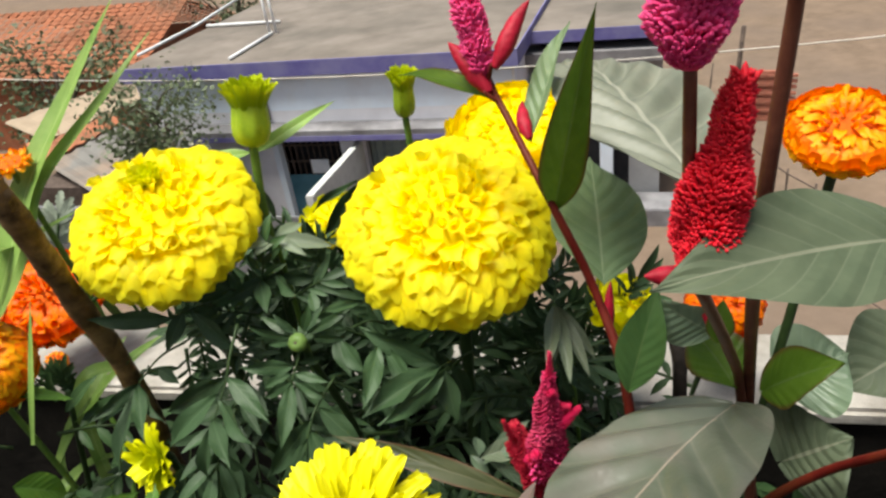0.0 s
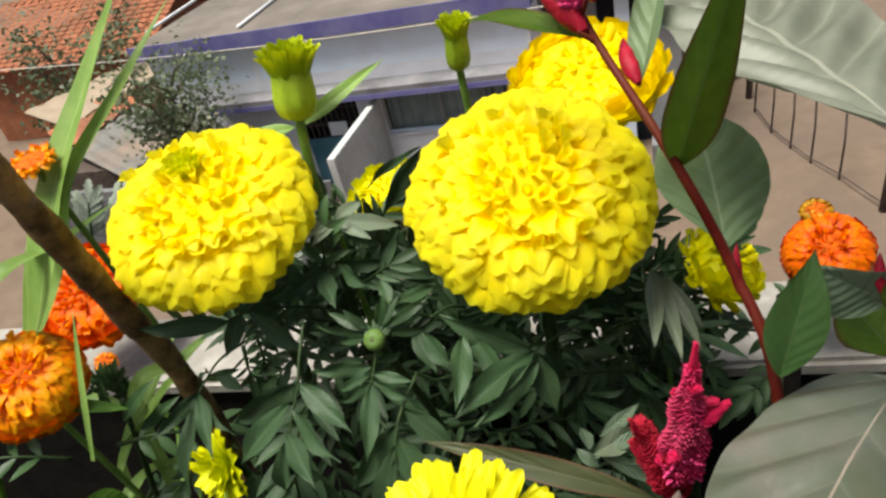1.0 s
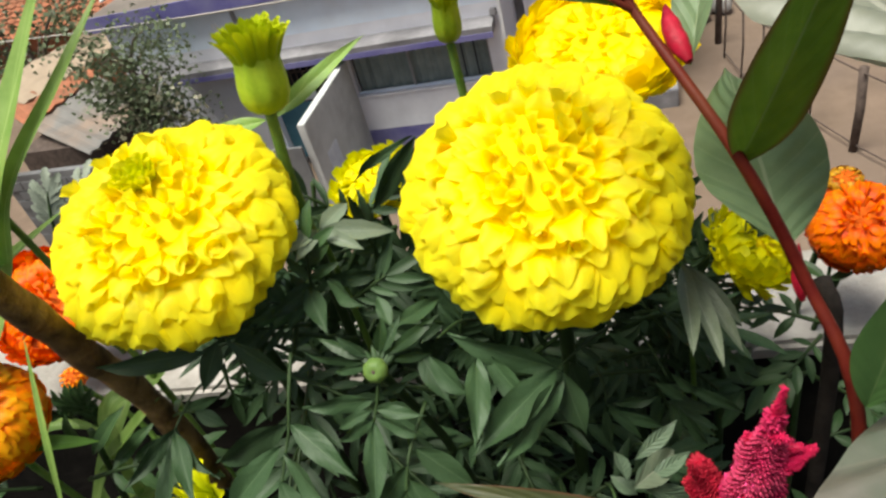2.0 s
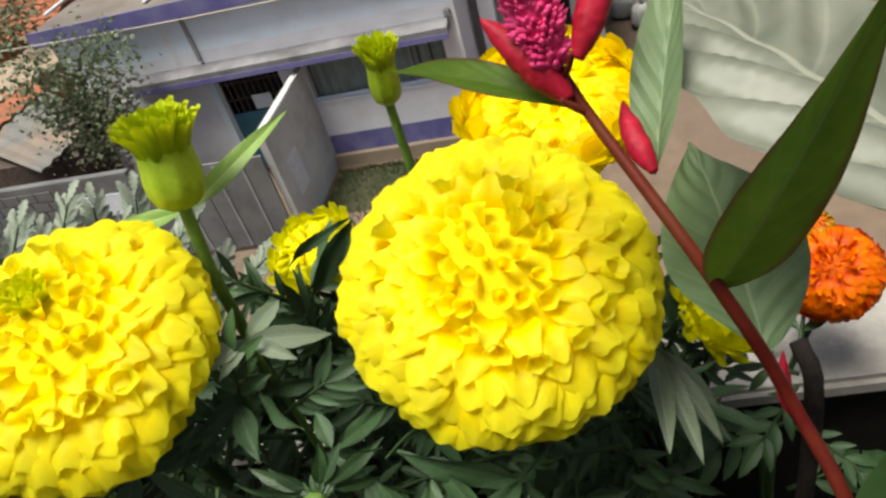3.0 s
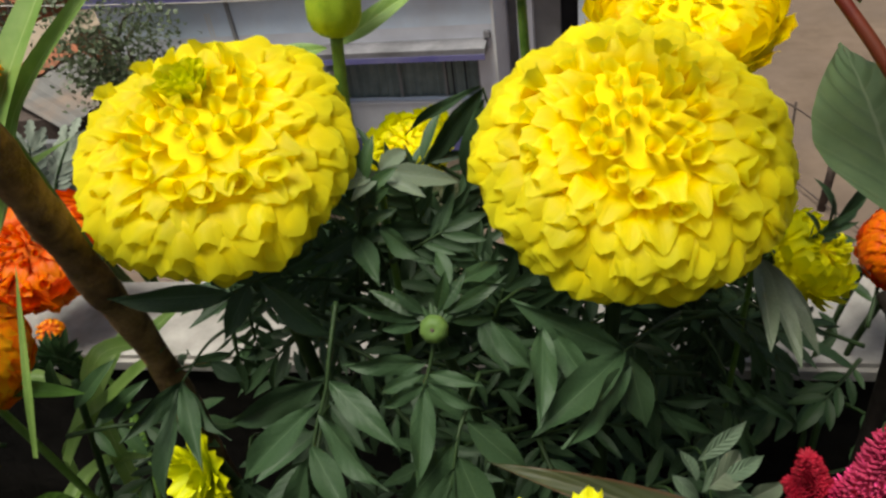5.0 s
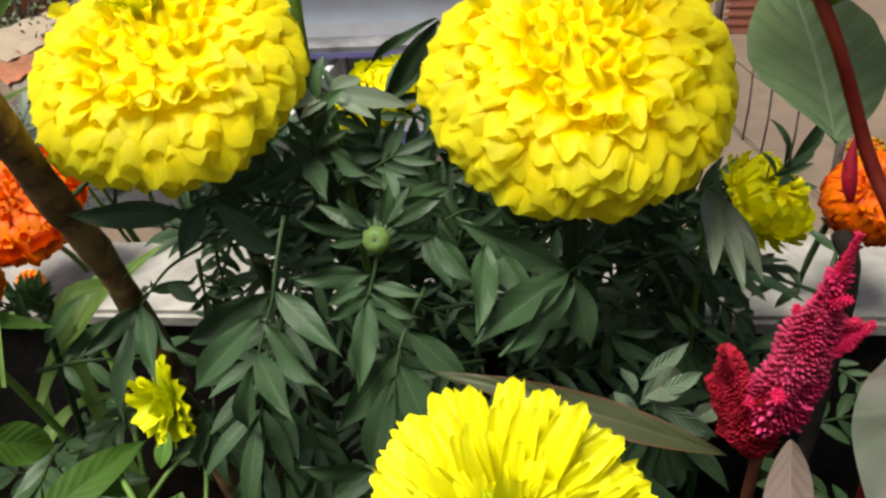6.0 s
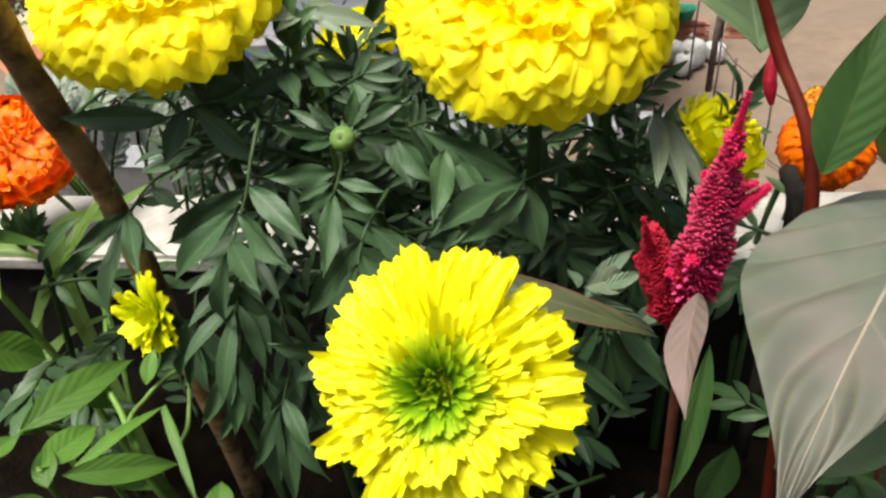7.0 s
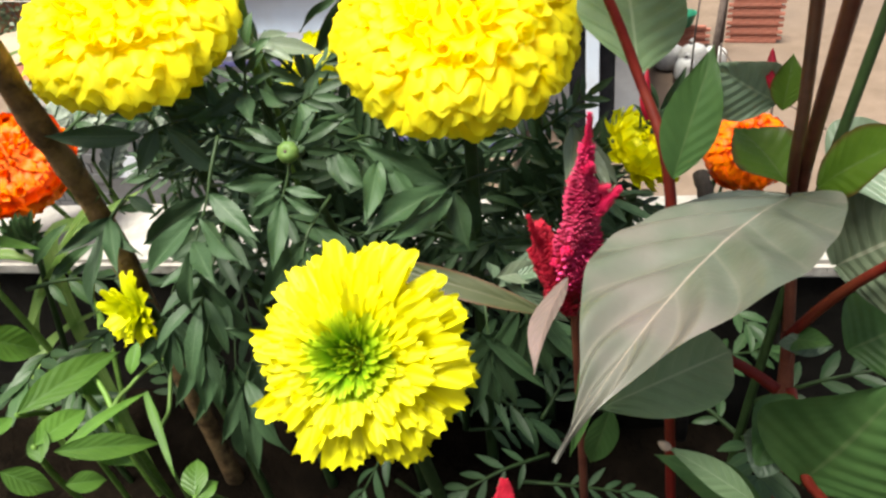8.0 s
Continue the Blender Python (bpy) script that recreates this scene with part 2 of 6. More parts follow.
BLADE = leaf_material("grass_blade", (0.15, 0.27, 0.05), (0.26, 0.39, 0.1), (0.34, 0.46, 0.15), 2, 0.45, 0.35)
GREY_LEAF = leaf_material("grey_leaf", (0.2, 0.24, 0.18), (0.34, 0.38, 0.3), (0.36, 0.38, 0.3), 6, 0.6, 0.2)
# darker copy of the stem green, shade inside the foliage put into it
DARK_STEM = surface("shade_dark_green_stem", (0.018, 0.036, 0.010), (0.036, 0.066, 0.02), 200, 0.5, 0.2, 0.0005)
GREEN_STEM = surface("green_stem", (0.07, 0.15, 0.02), (0.15, 0.25, 0.05), 200, 0.5, 0.2, 0.0005)
CALYX = surface("calyx_green", (0.19, 0.30, 0.015), (0.34, 0.45, 0.03), 150, 0.42, 0.2, 0.0005)
BUD_GREEN = surface("bud_green", (0.075, 0.14, 0.03), (0.14, 0.22, 0.055), 150, 0.5, 0.2, 0.0005)
RED_STEM = surface("red_stem", (0.075, 0.006, 0.005), (0.14, 0.014, 0.009), 120, 0.5, 0.25, 0.0005, spec=0.15, stain=(0.1, 0.025, 0.01), stain_scale=30)
BROWN_STEM = surface("brown_red_stem", (0.075, 0.02, 0.014), (0.16, 0.055, 0.033), 120, 0.45, 0.25, 0.0005)
PLUME_RED = surface("plume_red", (0.22, 0.002, 0.012), (0.40, 0.007, 0.03), 300, 0.55, 0.3, 0.0004)
# brighter copy of the plume red, backlight put into the colour
PLUME_BACKLIT = surface("plume_backlit_red", (0.50, 0.004, 0.014), (0.78, 0.016, 0.04), 300, 0.5, 0.3, 0.0004)
PLUME_CRIMSON = surface("plume_crimson", (0.27, 0.003, 0.035), (0.5, 0.015, 0.09), 260, 0.5, 0.3, 0.0004, stain=(0.5, 0.06, 0.13), stain_scale=60)
PLUME_HOT = surface("plume_hot_crimson", (0.38, 0.003, 0.035), (0.6, 0.012, 0.09), 260, 0.5, 0.3, 0.0004)
PLUME_PINK = surface("plume_pink", (0.60, 0.018, 0.13), (0.84, 0.085, 0.28), 260, 0.5, 0.3, 0.0004)
BARK = surface("dry_stick_bark", (0.04, 0.022, 0.010), (0.32, 0.19, 0.08), 90, 0.75, 0.8, 0.003, stain=(0.34, 0.22, 0.10), stain_scale=45, fine=260)
# dark soil taken to near black, the plants' shade put into its colour
SOIL = surface("shade_dark_soil", (0.003, 0.0024, 0.0018), (0.013, 0.009, 0.006), 40, 0.95, 0.8, 0.006, spec=0.02)
CONCRETE = surface("pale_concrete", (0.27, 0.25, 0.225), (0.46, 0.425, 0.39), 40, 0.9, 0.6, 0.003, stain=(0.2, 0.18, 0.155), stain_scale=16, fine=300)
# dark floor colour chosen to send less light up into the foliage
TERRACE = surface("low_bounce_cement", (0.055, 0.05, 0.045), (0.10, 0.093, 0.085), 2.5, 0.9, 0.4, 0.004, stain=(0.04, 0.036, 0.032), stain_scale=1.2, fine=60)
# cement coloured near black, shade behind the plants put into the colour
SHADE_CEMENT = surface("shade_black_cement", (0.005, 0.0045, 0.004), (0.02, 0.017, 0.014), 18, 0.95, 0.5, 0.004, spec=0.06)
DIRT = surface("bare_earth", (0.13, 0.092, 0.066), (0.19, 0.135, 0.10), 1.6, 0.95, 0.4, 0.03, stain=(0.135, 0.1, 0.08), stain_scale=0.25, fine=14)
WALL_BLUE = surface("pale_blue_wash", (0.64, 0.73, 0.86), (0.73, 0.81, 0.92), 1.2, 0.85, 0.2, 0.01, stain=(0.6, 0.62, 0.68), stain_scale=0.7)
WALL_WHITE = surface("lilac_white_wash", (0.64, 0.64, 0.71), (0.75, 0.75, 0.81), 1.4, 0.85, 0.2, 0.01, stain=(0.56, 0.55, 0.59), stain_scale=0.8)
VIOLET = surface("violet_paint", (0.10, 0.09, 0.27), (0.17, 0.16, 0.36), 2.0, 0.7, 0.2, 0.01, stain=(0.2, 0.19, 0.33), stain_scale=1.0)
ROOF = surface("roof_concrete", (0.13, 0.11, 0.095), (0.21, 0.18, 0.16), 1.1, 0.95, 0.4, 0.02, stain=(0.09, 0.08, 0.07), stain_scale=0.4)
LEDGE_GREY = surface("ledge_cement", (0.17, 0.165, 0.18), (0.28, 0.27, 0.28), 2.0, 0.9, 0.3, 0.01, stain=(0.1, 0.095, 0.1), stain_scale=1.1)
CEMENT = surface("grey_cement", (0.23, 0.23, 0.24), (0.33, 0.33, 0.34), 1.5, 0.9, 0.3, 0.01, stain=(0.2, 0.19, 0.19), stain_scale=0.7)
PALE_CEMENT = surface("pale_cement", (0.46, 0.47, 0.46), (0.60, 0.61, 0.60), 1.5, 0.9, 0.3, 0.01, stain=(0.34, 0.33, 0.33), stain_scale=0.9)
YARD_GREY = surface("yard_wall_cement", (0.11, 0.11, 0.115), (0.19, 0.19, 0.195), 1.5, 0.9, 0.3, 0.01, stain=(0.09, 0.085, 0.085), stain_scale=0.7)
CURTAIN = surface("sea_green_curtain", (0.16, 0.2, 0.2), (0.26, 0.31, 0.3), 3.0, 0.8, 0.2, 0.02)
TEAL = surface("teal_paint", (0.04, 0.12, 0.17), (0.08, 0.2, 0.27), 2.0, 0.55, 0.2, 0.01)
# near black for the curtain cords and for sheets standing in for indoor shade
DARK = surface("unlit_inside_and_cord", (0.012, 0.012, 0.015), (0.03, 0.03, 0.035), 3.0, 0.9)
PAPER = surface("blue_white_paper", (0.55, 0.58, 0.66), (0.72, 0.75, 0.8), 6.0, 0.8)
TIN = surface("weathered_sheet", (0.12, 0.115, 0.11), (0.19, 0.18, 0.17), 1.5, 0.7, 0.3, 0.01, stain=(0.27, 0.19, 0.14), stain_scale=0.7)
CREAM = surface("cream_sheet", (0.26, 0.2, 0.145), (0.34, 0.265, 0.195), 2.0, 0.85, 0.3, 0.01)
TERRACOTTA = surface("terracotta", (0.26, 0.085, 0.042), (0.4, 0.155, 0.085), 3.0, 0.9, 0.4, 0.02, stain=(0.15, 0.08, 0.05), stain_scale=0.8)
BRICK = surface("red_brick", (0.30, 0.10, 0.07), (0.42, 0.17, 0.12), 5.0, 0.9, 0.4, 0.01)
GREEN_PLASTIC = surface("green_plastic", (0.02, 0.16, 0.09), (0.04, 0.24, 0.14), 6.0, 0.4, 0.1, 0.002)
SACK = surface("woven_sack", (0.36, 0.35, 0.34), (0.56, 0.55, 0.53), 9.0, 0.85, 0.4, 0.01, stain=(0.28, 0.25, 0.22), stain_scale=3.0)
BLACK_WOOD = surface("blackened_wood", (0.012, 0.010, 0.009), (0.05, 0.04, 0.034), 60.0, 0.9, 0.5, 0.002, spec=0.1)
WOOD = surface("old_dark_wood", (0.05, 0.035, 0.03), (0.12, 0.09, 0.075), 8.0, 0.85, 0.4, 0.01)
PVC = surface("white_pipe", (0.62, 0.62, 0.64), (0.75, 0.75, 0.77), 4.0, 0.45, 0.1, 0.002)
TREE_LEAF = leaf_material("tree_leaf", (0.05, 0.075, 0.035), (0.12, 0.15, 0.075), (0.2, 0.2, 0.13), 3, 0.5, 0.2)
# paler copy of the tree leaf, sunlight put into its colour
SUNLIT_LEAF = leaf_material("sunlit_tree_leaf", (0.3, 0.29, 0.19), (0.42, 0.38, 0.26), (0.4, 0.35, 0.25), 3, 0.5, 0.2)
TREE_BARK = surface("tree_bark", (0.06, 0.045, 0.035), (0.14, 0.1, 0.08), 6.0, 0.9, 0.5, 0.02)
CABLE = surface("pale_cable", (0.45, 0.42, 0.38), (0.55, 0.5, 0.46), 3.0, 0.6)
TURF = surface("mossy_turf", (0.03, 0.036, 0.016), (0.065, 0.07, 0.034), 5.0, 0.95, 0.6, 0.02, stain=(0.08, 0.065, 0.045), stain_scale=1.5)
GRASS = leaf_material("short_grass", (0.04, 0.06, 0.016), (0.075, 0.095, 0.032), (0.09, 0.11, 0.045), 2, 0.6, 0.3)

# ---- the yard and the house across it ----
EARTH = -0.25
HOUSE = pose(0.787, 12.235, 0, 0, 0, -14.84)


def ground():
    n, size = 60, 400.0
    verts, faces = [], []
    for j in range(n + 1):
        for i in range(n + 1):
            a, c = (i / n * 2 - 1), (j / n * 2 - 1)
            x, y = math.copysign(abs(a) ** 3, a) * size, math.copysign(abs(c) ** 3, c) * size + 12
            verts.append((x, y, EARTH + 0.05 * (noise.noise((x * .5, y * .5, 0)) - 0.35) if abs(a) < 0.5 else EARTH - 0.02))
    for j in range(n):
        for i in range(n):
            k = j * (n + 1) + i
            faces.append((k, k + 1, k + n + 2, k + n + 1))
    put("ground", mesh_of("ground", verts, faces, DIRT), label="bare brown earth of the yard", category="ground", kind="structure")


ground()


def house():
    h = thing("house", "pale blue washed single-storey house with a flat violet-edged concrete roof", "house", HOUSE)
    L, D = -7.8, 7.0
    # walls butt round the door and window openings
    for a, b, z0, z1, mtl in ((-3.05, 0, 0.42, 1.17, WALL_WHITE), (-0.32, 0, 1.17, 2.6, WALL_WHITE), (-3.55, -3.05, EARTH, 2.6, WALL_WHITE),
                              (-3.05, -0.32, 2.15, 2.6, WALL_WHITE), (-5.05, -3.55, 2.12, 2.6, WALL_WHITE), (L, -5.05, EARTH, 2.6, WALL_WHITE)):
        part("wall", box(a, b, 0, 0.25, z0, z1), mtl, h)
    part("wall", box(L, 0, 0, 0.25, 2.6, 3.32), WALL_BLUE, h, "pale blue upper wall")
    part("skirting", box(-3.05, 0.004, -0.004, 0.25, 0.0, 0.42), VIOLET, h, "violet painted skirting band")
    part("plinth", box(-3.05, 0.1, -0.12, 0.25, EARTH - .1, 0.0, 0.01), CREAM, h, "tan cement plinth step")
    part("wall", box(-0.25, 0, 0.25, D, EARTH, 3.32), WALL_WHITE, h)
    part("wall", box(L, L + .25, 0.25, D, EARTH, 3.32), CEMENT, h)
    part("wall", box(L, 0, D, D + .25, EARTH, 3.32), CEMENT, h)
    # ledge over door and window
    bm = box(-6.6, -0.12, -0.36, 0, 2.16, 2.30)
    for v in bm.verts:
        if v.co.y > -0.1 and v.co.z > 2.25:
            v.co.z = 2.36
    part("ledge", bm, LEDGE_GREY, h, "stained grey cement ledge")
    part("ledge_band", box(-6.6, -0.12, -0.372, -0.358, 2.10, 2.20), VIOLET, h, "faded violet ledge edge")
    roof = part("roof", box(L - .2, 0.1, -0.18, D + .4, 3.34, 3.58), ROOF, h, "grey cement roof slab")
    part("roof_edge", box(L - .2, 0.104, -0.2, -0.176, 3.33, 3.62), VIOLET, roof, "violet painted roof edge")
    part("roof_edge", box(0.104, 0.128, -0.2, D + .4, 3.33, 3.62), VIOLET, roof, "violet painted roof edge")
    part("floor", box(L, 0, 0.25, D, EARTH, -0.1), CEMENT, h)
    # window: frame, curtain behind panes
    w = part("window", box(-3.05, -0.32, 0.10, 0.14, 1.17, 1.22), WALL_BLUE, h, "long window with sea-green curtains")
    for a, b, z0, z1 in ((-3.05, -0.32, 2.10, 2.15), (-3.05, -3.0, 1.22, 2.10), (-0.37, -0.32, 1.22, 2.10), (-1.9, -1.86, 1.22, 2.1), (-1.02, -0.98, 1.22, 2.1)):
        part("window_frame", box(a, b, 0.10, 0.14, z0, z1), CEMENT, w)
    bm = bmesh.new()
    prev = None
    for i in range(111):
        x = -3.0 + i * 2.63 / 110
        y = 0.2 + 0.025 * math.sin(i * 0.8) + 0.012 * math.sin(i * 2.1)
        cur = (bm.verts.new((x, y, 1.2)), bm.verts.new((x, y, 2.13)))
        if prev:
            bm.faces.new((prev[0], cur[0], cur[1], prev[1]))
        prev = cur
    part("curtain", bm, CURTAIN, w, "sea-green gathered curtain", True)
    for x in (-0.98, -0.86, -0.62):
        part("curtain_cord", box(x - .012, x + .012, 0.15, 0.16, 1.2, 2.1), DARK, w)
    part("window_sill", box(-3.05, -0.32, -0.02, 0.1, 1.13, 1.172), WALL_WHITE, w)
    # door: teal lower leaf with a dark iron grille above
    d = part("door", box(-5.0, -3.6, 0.16, 0.2, -0.1, 1.15), TEAL, h, "teal iron door with a dark grille above")
    part("door_frame", box(-5.05, -4.92, -0.02, 0.2, EARTH, 2.12), WALL_BLUE, d, "pale blue door post")
    # dark sheet behind the grille stands in for the unlit room
    part("room_shade_sheet", box(-4.92, -3.55, 0.6, 0.62, -0.1, 2.12), DARK, d)
    for i in range(11):
        x = -4.9 + i * 0.13
        part("grille_bar", box(x - .012, x + .012, 0.16, 0.185, 1.15, 2.12), WOOD, d)
    for z in (1.45, 1.8):
        part("grille_rail", box(-4.92, -3.55, 0.155, 0.19, z - .015, z + .015), WOOD, d)
    part("notice", box(-4.35, -3.95, 0.135, 0.14, 1.2, 1.5), PAPER, d)
    # marks and joints on the upper wall
    part("down_pipe", box(-4.98, -4.9, -0.05, 0.0, 2.42, 3.33, 0.01), CEMENT, h, "grey painted down pipe")
    for x in (-5.45, -5.38):
        part("drip_stain", box(x - .018, x + .018, -0.012, 0, 2.42, 3.05), PVC, h)
    part("corner_pipe", box(-0.02, 0.035, -0.06, -0.003, 0.35, 3.3, 0.008), PVC, h, "white plastic corner pipe")
    part("light_box", box(-0.17, -0.06, -0.1, 0, 2.38, 2.5, 0.01), LEDGE_GREY, h)
    # set-back wing
    part("wing_wall", box(0, 1.0, 1.6, 1.85, EARTH, 2.9), CEMENT, h)
    part("wing_wall", box(1.9, 2.5, 1.6, 1.85, EARTH, 2.9), CEMENT, h, "peeling grey wash")
    part("wing_pillar", box(0.2, 0.5, 1.35, 1.6, EARTH, 2.9), WALL_WHITE, h)
    part("pillar_base", box(0.19, 0.51, 1.34, 1.35, 0.0, 0.95), VIOLET, h, "violet pillar base")
    part("wing_pillar", box(1.35, 1.6, 1.35, 1.6, EARTH, 2.9), WALL_BLUE, h)
    # dark sheet fills the wing opening in place of the shade inside
    part("wing_shade_sheet", box(1.0, 1.9, 1.75, 1.8, EARTH, 2.9), DARK, h)
    part("wing_lintel", box(0.0, 2.55, 1.2, 1.85, 2.9, 3.12), LEDGE_GREY, h)
    part("wing_wall", box(2.25, 2.5, 1.85, 6.4, EARTH, 3.34), LEDGE_GREY, h)
    wr = part("wing_roof", box(0.13, 2.8, 1.3, 6.6, 3.34, 3.5), ROOF, h)
    part("roof_edge", box(0.13, 2.8, 1.276, 1.296, 3.30, 3.52), VIOLET, wr, "violet painted roof edge")
    # another dark sheet for the wing's unlit depth
    part("wing_back_shade", box(0.0, 2.5, 3.2, 3.3, EARTH, 3.34), DARK, h)
    # pipes lying on the roof
    for pts in (((-8.24, 0.88, 3.62), (-8.34, 3.28, 3.64), (-8.8, 6.5, 3.7)), ((-5.61, 0.2, 3.62), (-5.67, 2.15, 3.62)), ((-8.0, 3.3, 3.63), (-6.0, 3.2, 3.63))):
        v, f, uv = tube_data(pts, 0.035, 8)
        put("roof_pipe", mesh_of("roof_pipe", v, f, PVC, uv), h, label="white plastic pipe lying on the roof")
    for dx in (0, .16):
        v, f, uv = tube_data(((-5.75 + dx, 2.2, 3.6), (-5.95 + dx, 2.5, 4.9)), 0.03, 8)
        put("roof_post", mesh_of("roof_post", v, f, PVC, uv), h, label="pale blue upright roof post")


house()


def yard_wall():
    w = thing("yard_wall", "grey cement yard wall with a paper notice pasted on", "wall", HOUSE)
    bm = box(-9.5, -5.7, -2.55, -2.4, EARTH, 1.72, 0.01)
    part("front_wall", bm, YARD_GREY, w)
    part("notice", box(-6.80, -5.74, -2.565, -2.552, 0.91, 1.35), PAPER, w, "blue-white paper notice")
    part("side_wall", box(-3.2, -3.06, -2.4, 0, EARTH, 1.95, 0.01), PALE_CEMENT, w, "bare grey cement side wall")
    part("notice", box(-3.058, -3.052, -2.0, -1.5, 0.4, 1.15), PAPER, w, "torn white paper")
    g = part("gate_leaf", box(-5.7, -4.45, -2.52, -2.47, EARTH + .06, 1.6), YARD_GREY, w, "grey sheet-iron gate leaf")
    part("gate_leaf", box(-4.43, -3.2, -2.52, -2.47, EARTH + .06, 1.6), YARD_GREY, w, "grey sheet-iron gate leaf")
    for x in (-5.2, -4.9, -4.1, -3.6):
        part("gate_strap", box(x - .02, x + .02, -2.54, -2.521, EARTH + .1, 1.55), CEMENT, g)
    # the bare cement blocks at the wall's far end
    me = None
    for r in range(9):
        for c in range(6):
            at = pose(-9.3 + c * .36 + .18 * (r % 2), -2.556, EARTH + .1 + r * .205, 0, 0, 0)
            if me is None:
                first = part("block", box(-.172, .172, -.012, .012, -.094, .094, .006), YARD_GREY, w)
                first.matrix_basis, me = at, first.data
            else:
                put("block", me, w, at)


yard_wall()


def broad_tree():
    t = thing("tree", "leafy grey-green tree beside the house gate", "tree", HOUSE)
    rng = random.Random(5)
    stem(t, "trunk", [(-7.0, -1.2, EARTH - .1), (-6.9, -1.25, 0.9), (-6.6, -1.4, 1.9), (-6.3, -1.3, 2.9)], 0.11, 0.05, TREE_BARK)
    tips = []
    for i in range(16):
        a, hgt = rng.uniform(0, 6.28), rng.uniform(1.7, 3.3)
        s = Vector((-6.6 + (hgt - 1.5) * .1, -1.35, hgt))
        e = s + Vector((math.cos(a) * rng.uniform(.45, 1.0), math.sin(a) * rng.uniform(.4, .8), rng.uniform(-.1, 1.0)))
        stem(t, "limb", [s, (s + e) / 2 + Vector((0, 0, .12)), e], 0.03, 0.01, TREE_BARK, 5, steps=3)
        tips += [(s + e) / 2, e, e]
    # the pale batch has sunlight painted in, clustered at one side
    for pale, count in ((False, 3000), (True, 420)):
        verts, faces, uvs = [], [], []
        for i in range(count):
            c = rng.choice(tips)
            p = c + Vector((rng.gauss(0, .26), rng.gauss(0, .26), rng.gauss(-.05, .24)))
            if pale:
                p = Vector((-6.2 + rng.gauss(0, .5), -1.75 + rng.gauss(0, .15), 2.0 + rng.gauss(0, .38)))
            d = Vector((rng.gauss(0, 1), rng.gauss(0, 1), rng.gauss(-.4, .7))).normalized()
            m = basis(p, d, (rng.gauss(0, .6), rng.gauss(0, .6), 1))
            l, w = rng.uniform(.07, .13), rng.uniform(.03, .05)
            k = len(verts)
            for q, uvq in (((0, 0, 0), (.5, 0)), ((w, l * .5, .01), (1, .5)), ((0, l, -.01), (.5, 1)), ((-w, l * .5, .01), (0, .5))):
                verts.append(m @ Vector(q))
                uvs.append(uvq)
            faces.append((k, k + 1, k + 2, k + 3))
        put("crown", mesh_of("crown", verts, faces, SUNLIT_LEAF if pale else TREE_LEAF, uvs), t, kind="stuff",
            label="leaves coloured paler to look sunlit" if pale else "")


broad_tree()


def sheds():
    # low shed of old sheets left of the gate
    s = thing("shed", "low shed roofed with weathered grey and cream sheets", "shed", HOUSE)
    def sheet(a, b, c, d, mtl, label):
        q = [Vector(v) for v in (a, b, c, d)]
        nrm = (q[1] - q[0]).cross(q[3] - q[0]).normalized() * 0.03
        bm = bmesh.new()
        cols = 24
        top, bot = [], []
        for i in range(cols + 1):
            f = i / cols
            off = nrm * (0.8 * math.sin(i * 1.57))
            r = []
            for e0, e1 in ((q[0], q[1]), (q[3], q[2])):
                p = e0.lerp(e1, f)
                r.append((bm.verts.new(p + off), bm.verts.new(p + off - nrm)))
            top.append(r)
        for i in range(cols):
            (a0, a1), (b0, b1) = top[i]
            (c0, c1), (d0, d1) = top[i + 1]
            bm.faces.new((a0, c0, d0, b0))
            bm.faces.new((a1, b1, d1, c1))
            bm.faces.new((a0, a1, c1, c0))
            bm.faces.new((b0, d0, d1, b1))
        part("roof_sheet", bm, mtl, s, label)
    sheet((-8.1, -1.7, 1.55), (-7.6, 0.0, 1.75), (-9.6, 1.2, 2.0), (-10.3, -0.6, 1.8), TIN, "weathered grey sheet")
    sheet((-10.2, -0.7, 1.86), (-9.5, 1.2, 2.06), (-10.7, 1.9, 2.15), (-11.4, 0.1, 1.95), TERRACOTTA, "rusty brown sheet")
    sheet((-10.9, 0.2, 2.0), (-9.3, 3.4, 2.3), (-10.6, 4.2, 2.4), (-13.0, 1.2, 2.1), CREAM, "cream coloured sheet")
    part("wall", box(-10.3, -8.2, -1.2, 0.8, EARTH, 1.5), WOOD, s, "dark plank shed wall")
    # tiled house beyond
    t = thing("tiled_house", "old house with a terracotta tile roof behind the shed", "house", HOUSE)
    part("wall", box(-19.0, -12.2, 5.2, 11.0, EARTH, 2.2), TERRACOTTA, t)
    rows_, cols_ = 16, 22
    for side in (0, 1):
        bm = bmesh.new()
        for r in range(rows_):
            for c in range(cols_):
                x0, x1 = -19.4 + c * 0.35, -19.4 + (c + 1) * 0.35 - .02
                if side == 0:
                    y0, y1 = 4.8 + r * .21, 4.8 + (r + 1) * .21 + .04
                    z0, z1 = 2.1 + r * .085 + .03, 2.1 + (r + 1) * .085
                else:
                    y0, y1 = 11.5 - r * .21, 11.5 - (r + 1) * .21 - .04
                    z0, z1 = 2.1 + r * .085 + .03, 2.1 + (r + 1) * .085
                xm = (x0 + x1) / 2
                v = [bm.verts.new(p) for p in ((x0, y0, z0), (xm, y0, z0 + .05), (x1, y0, z0), (x1, y1, z1), (xm, y1, z1 + .05), (x0, y1, z1))]
                bm.faces.new((v[0], v[1], v[4], v[5]))
                bm.faces.new((v[1], v[2], v[3], v[4]))
        o = part("roof_tiles", bm, TERRACOTTA, t, "orange terracotta roof tiles")
        tagged(o, kind="stuff")


sheds()


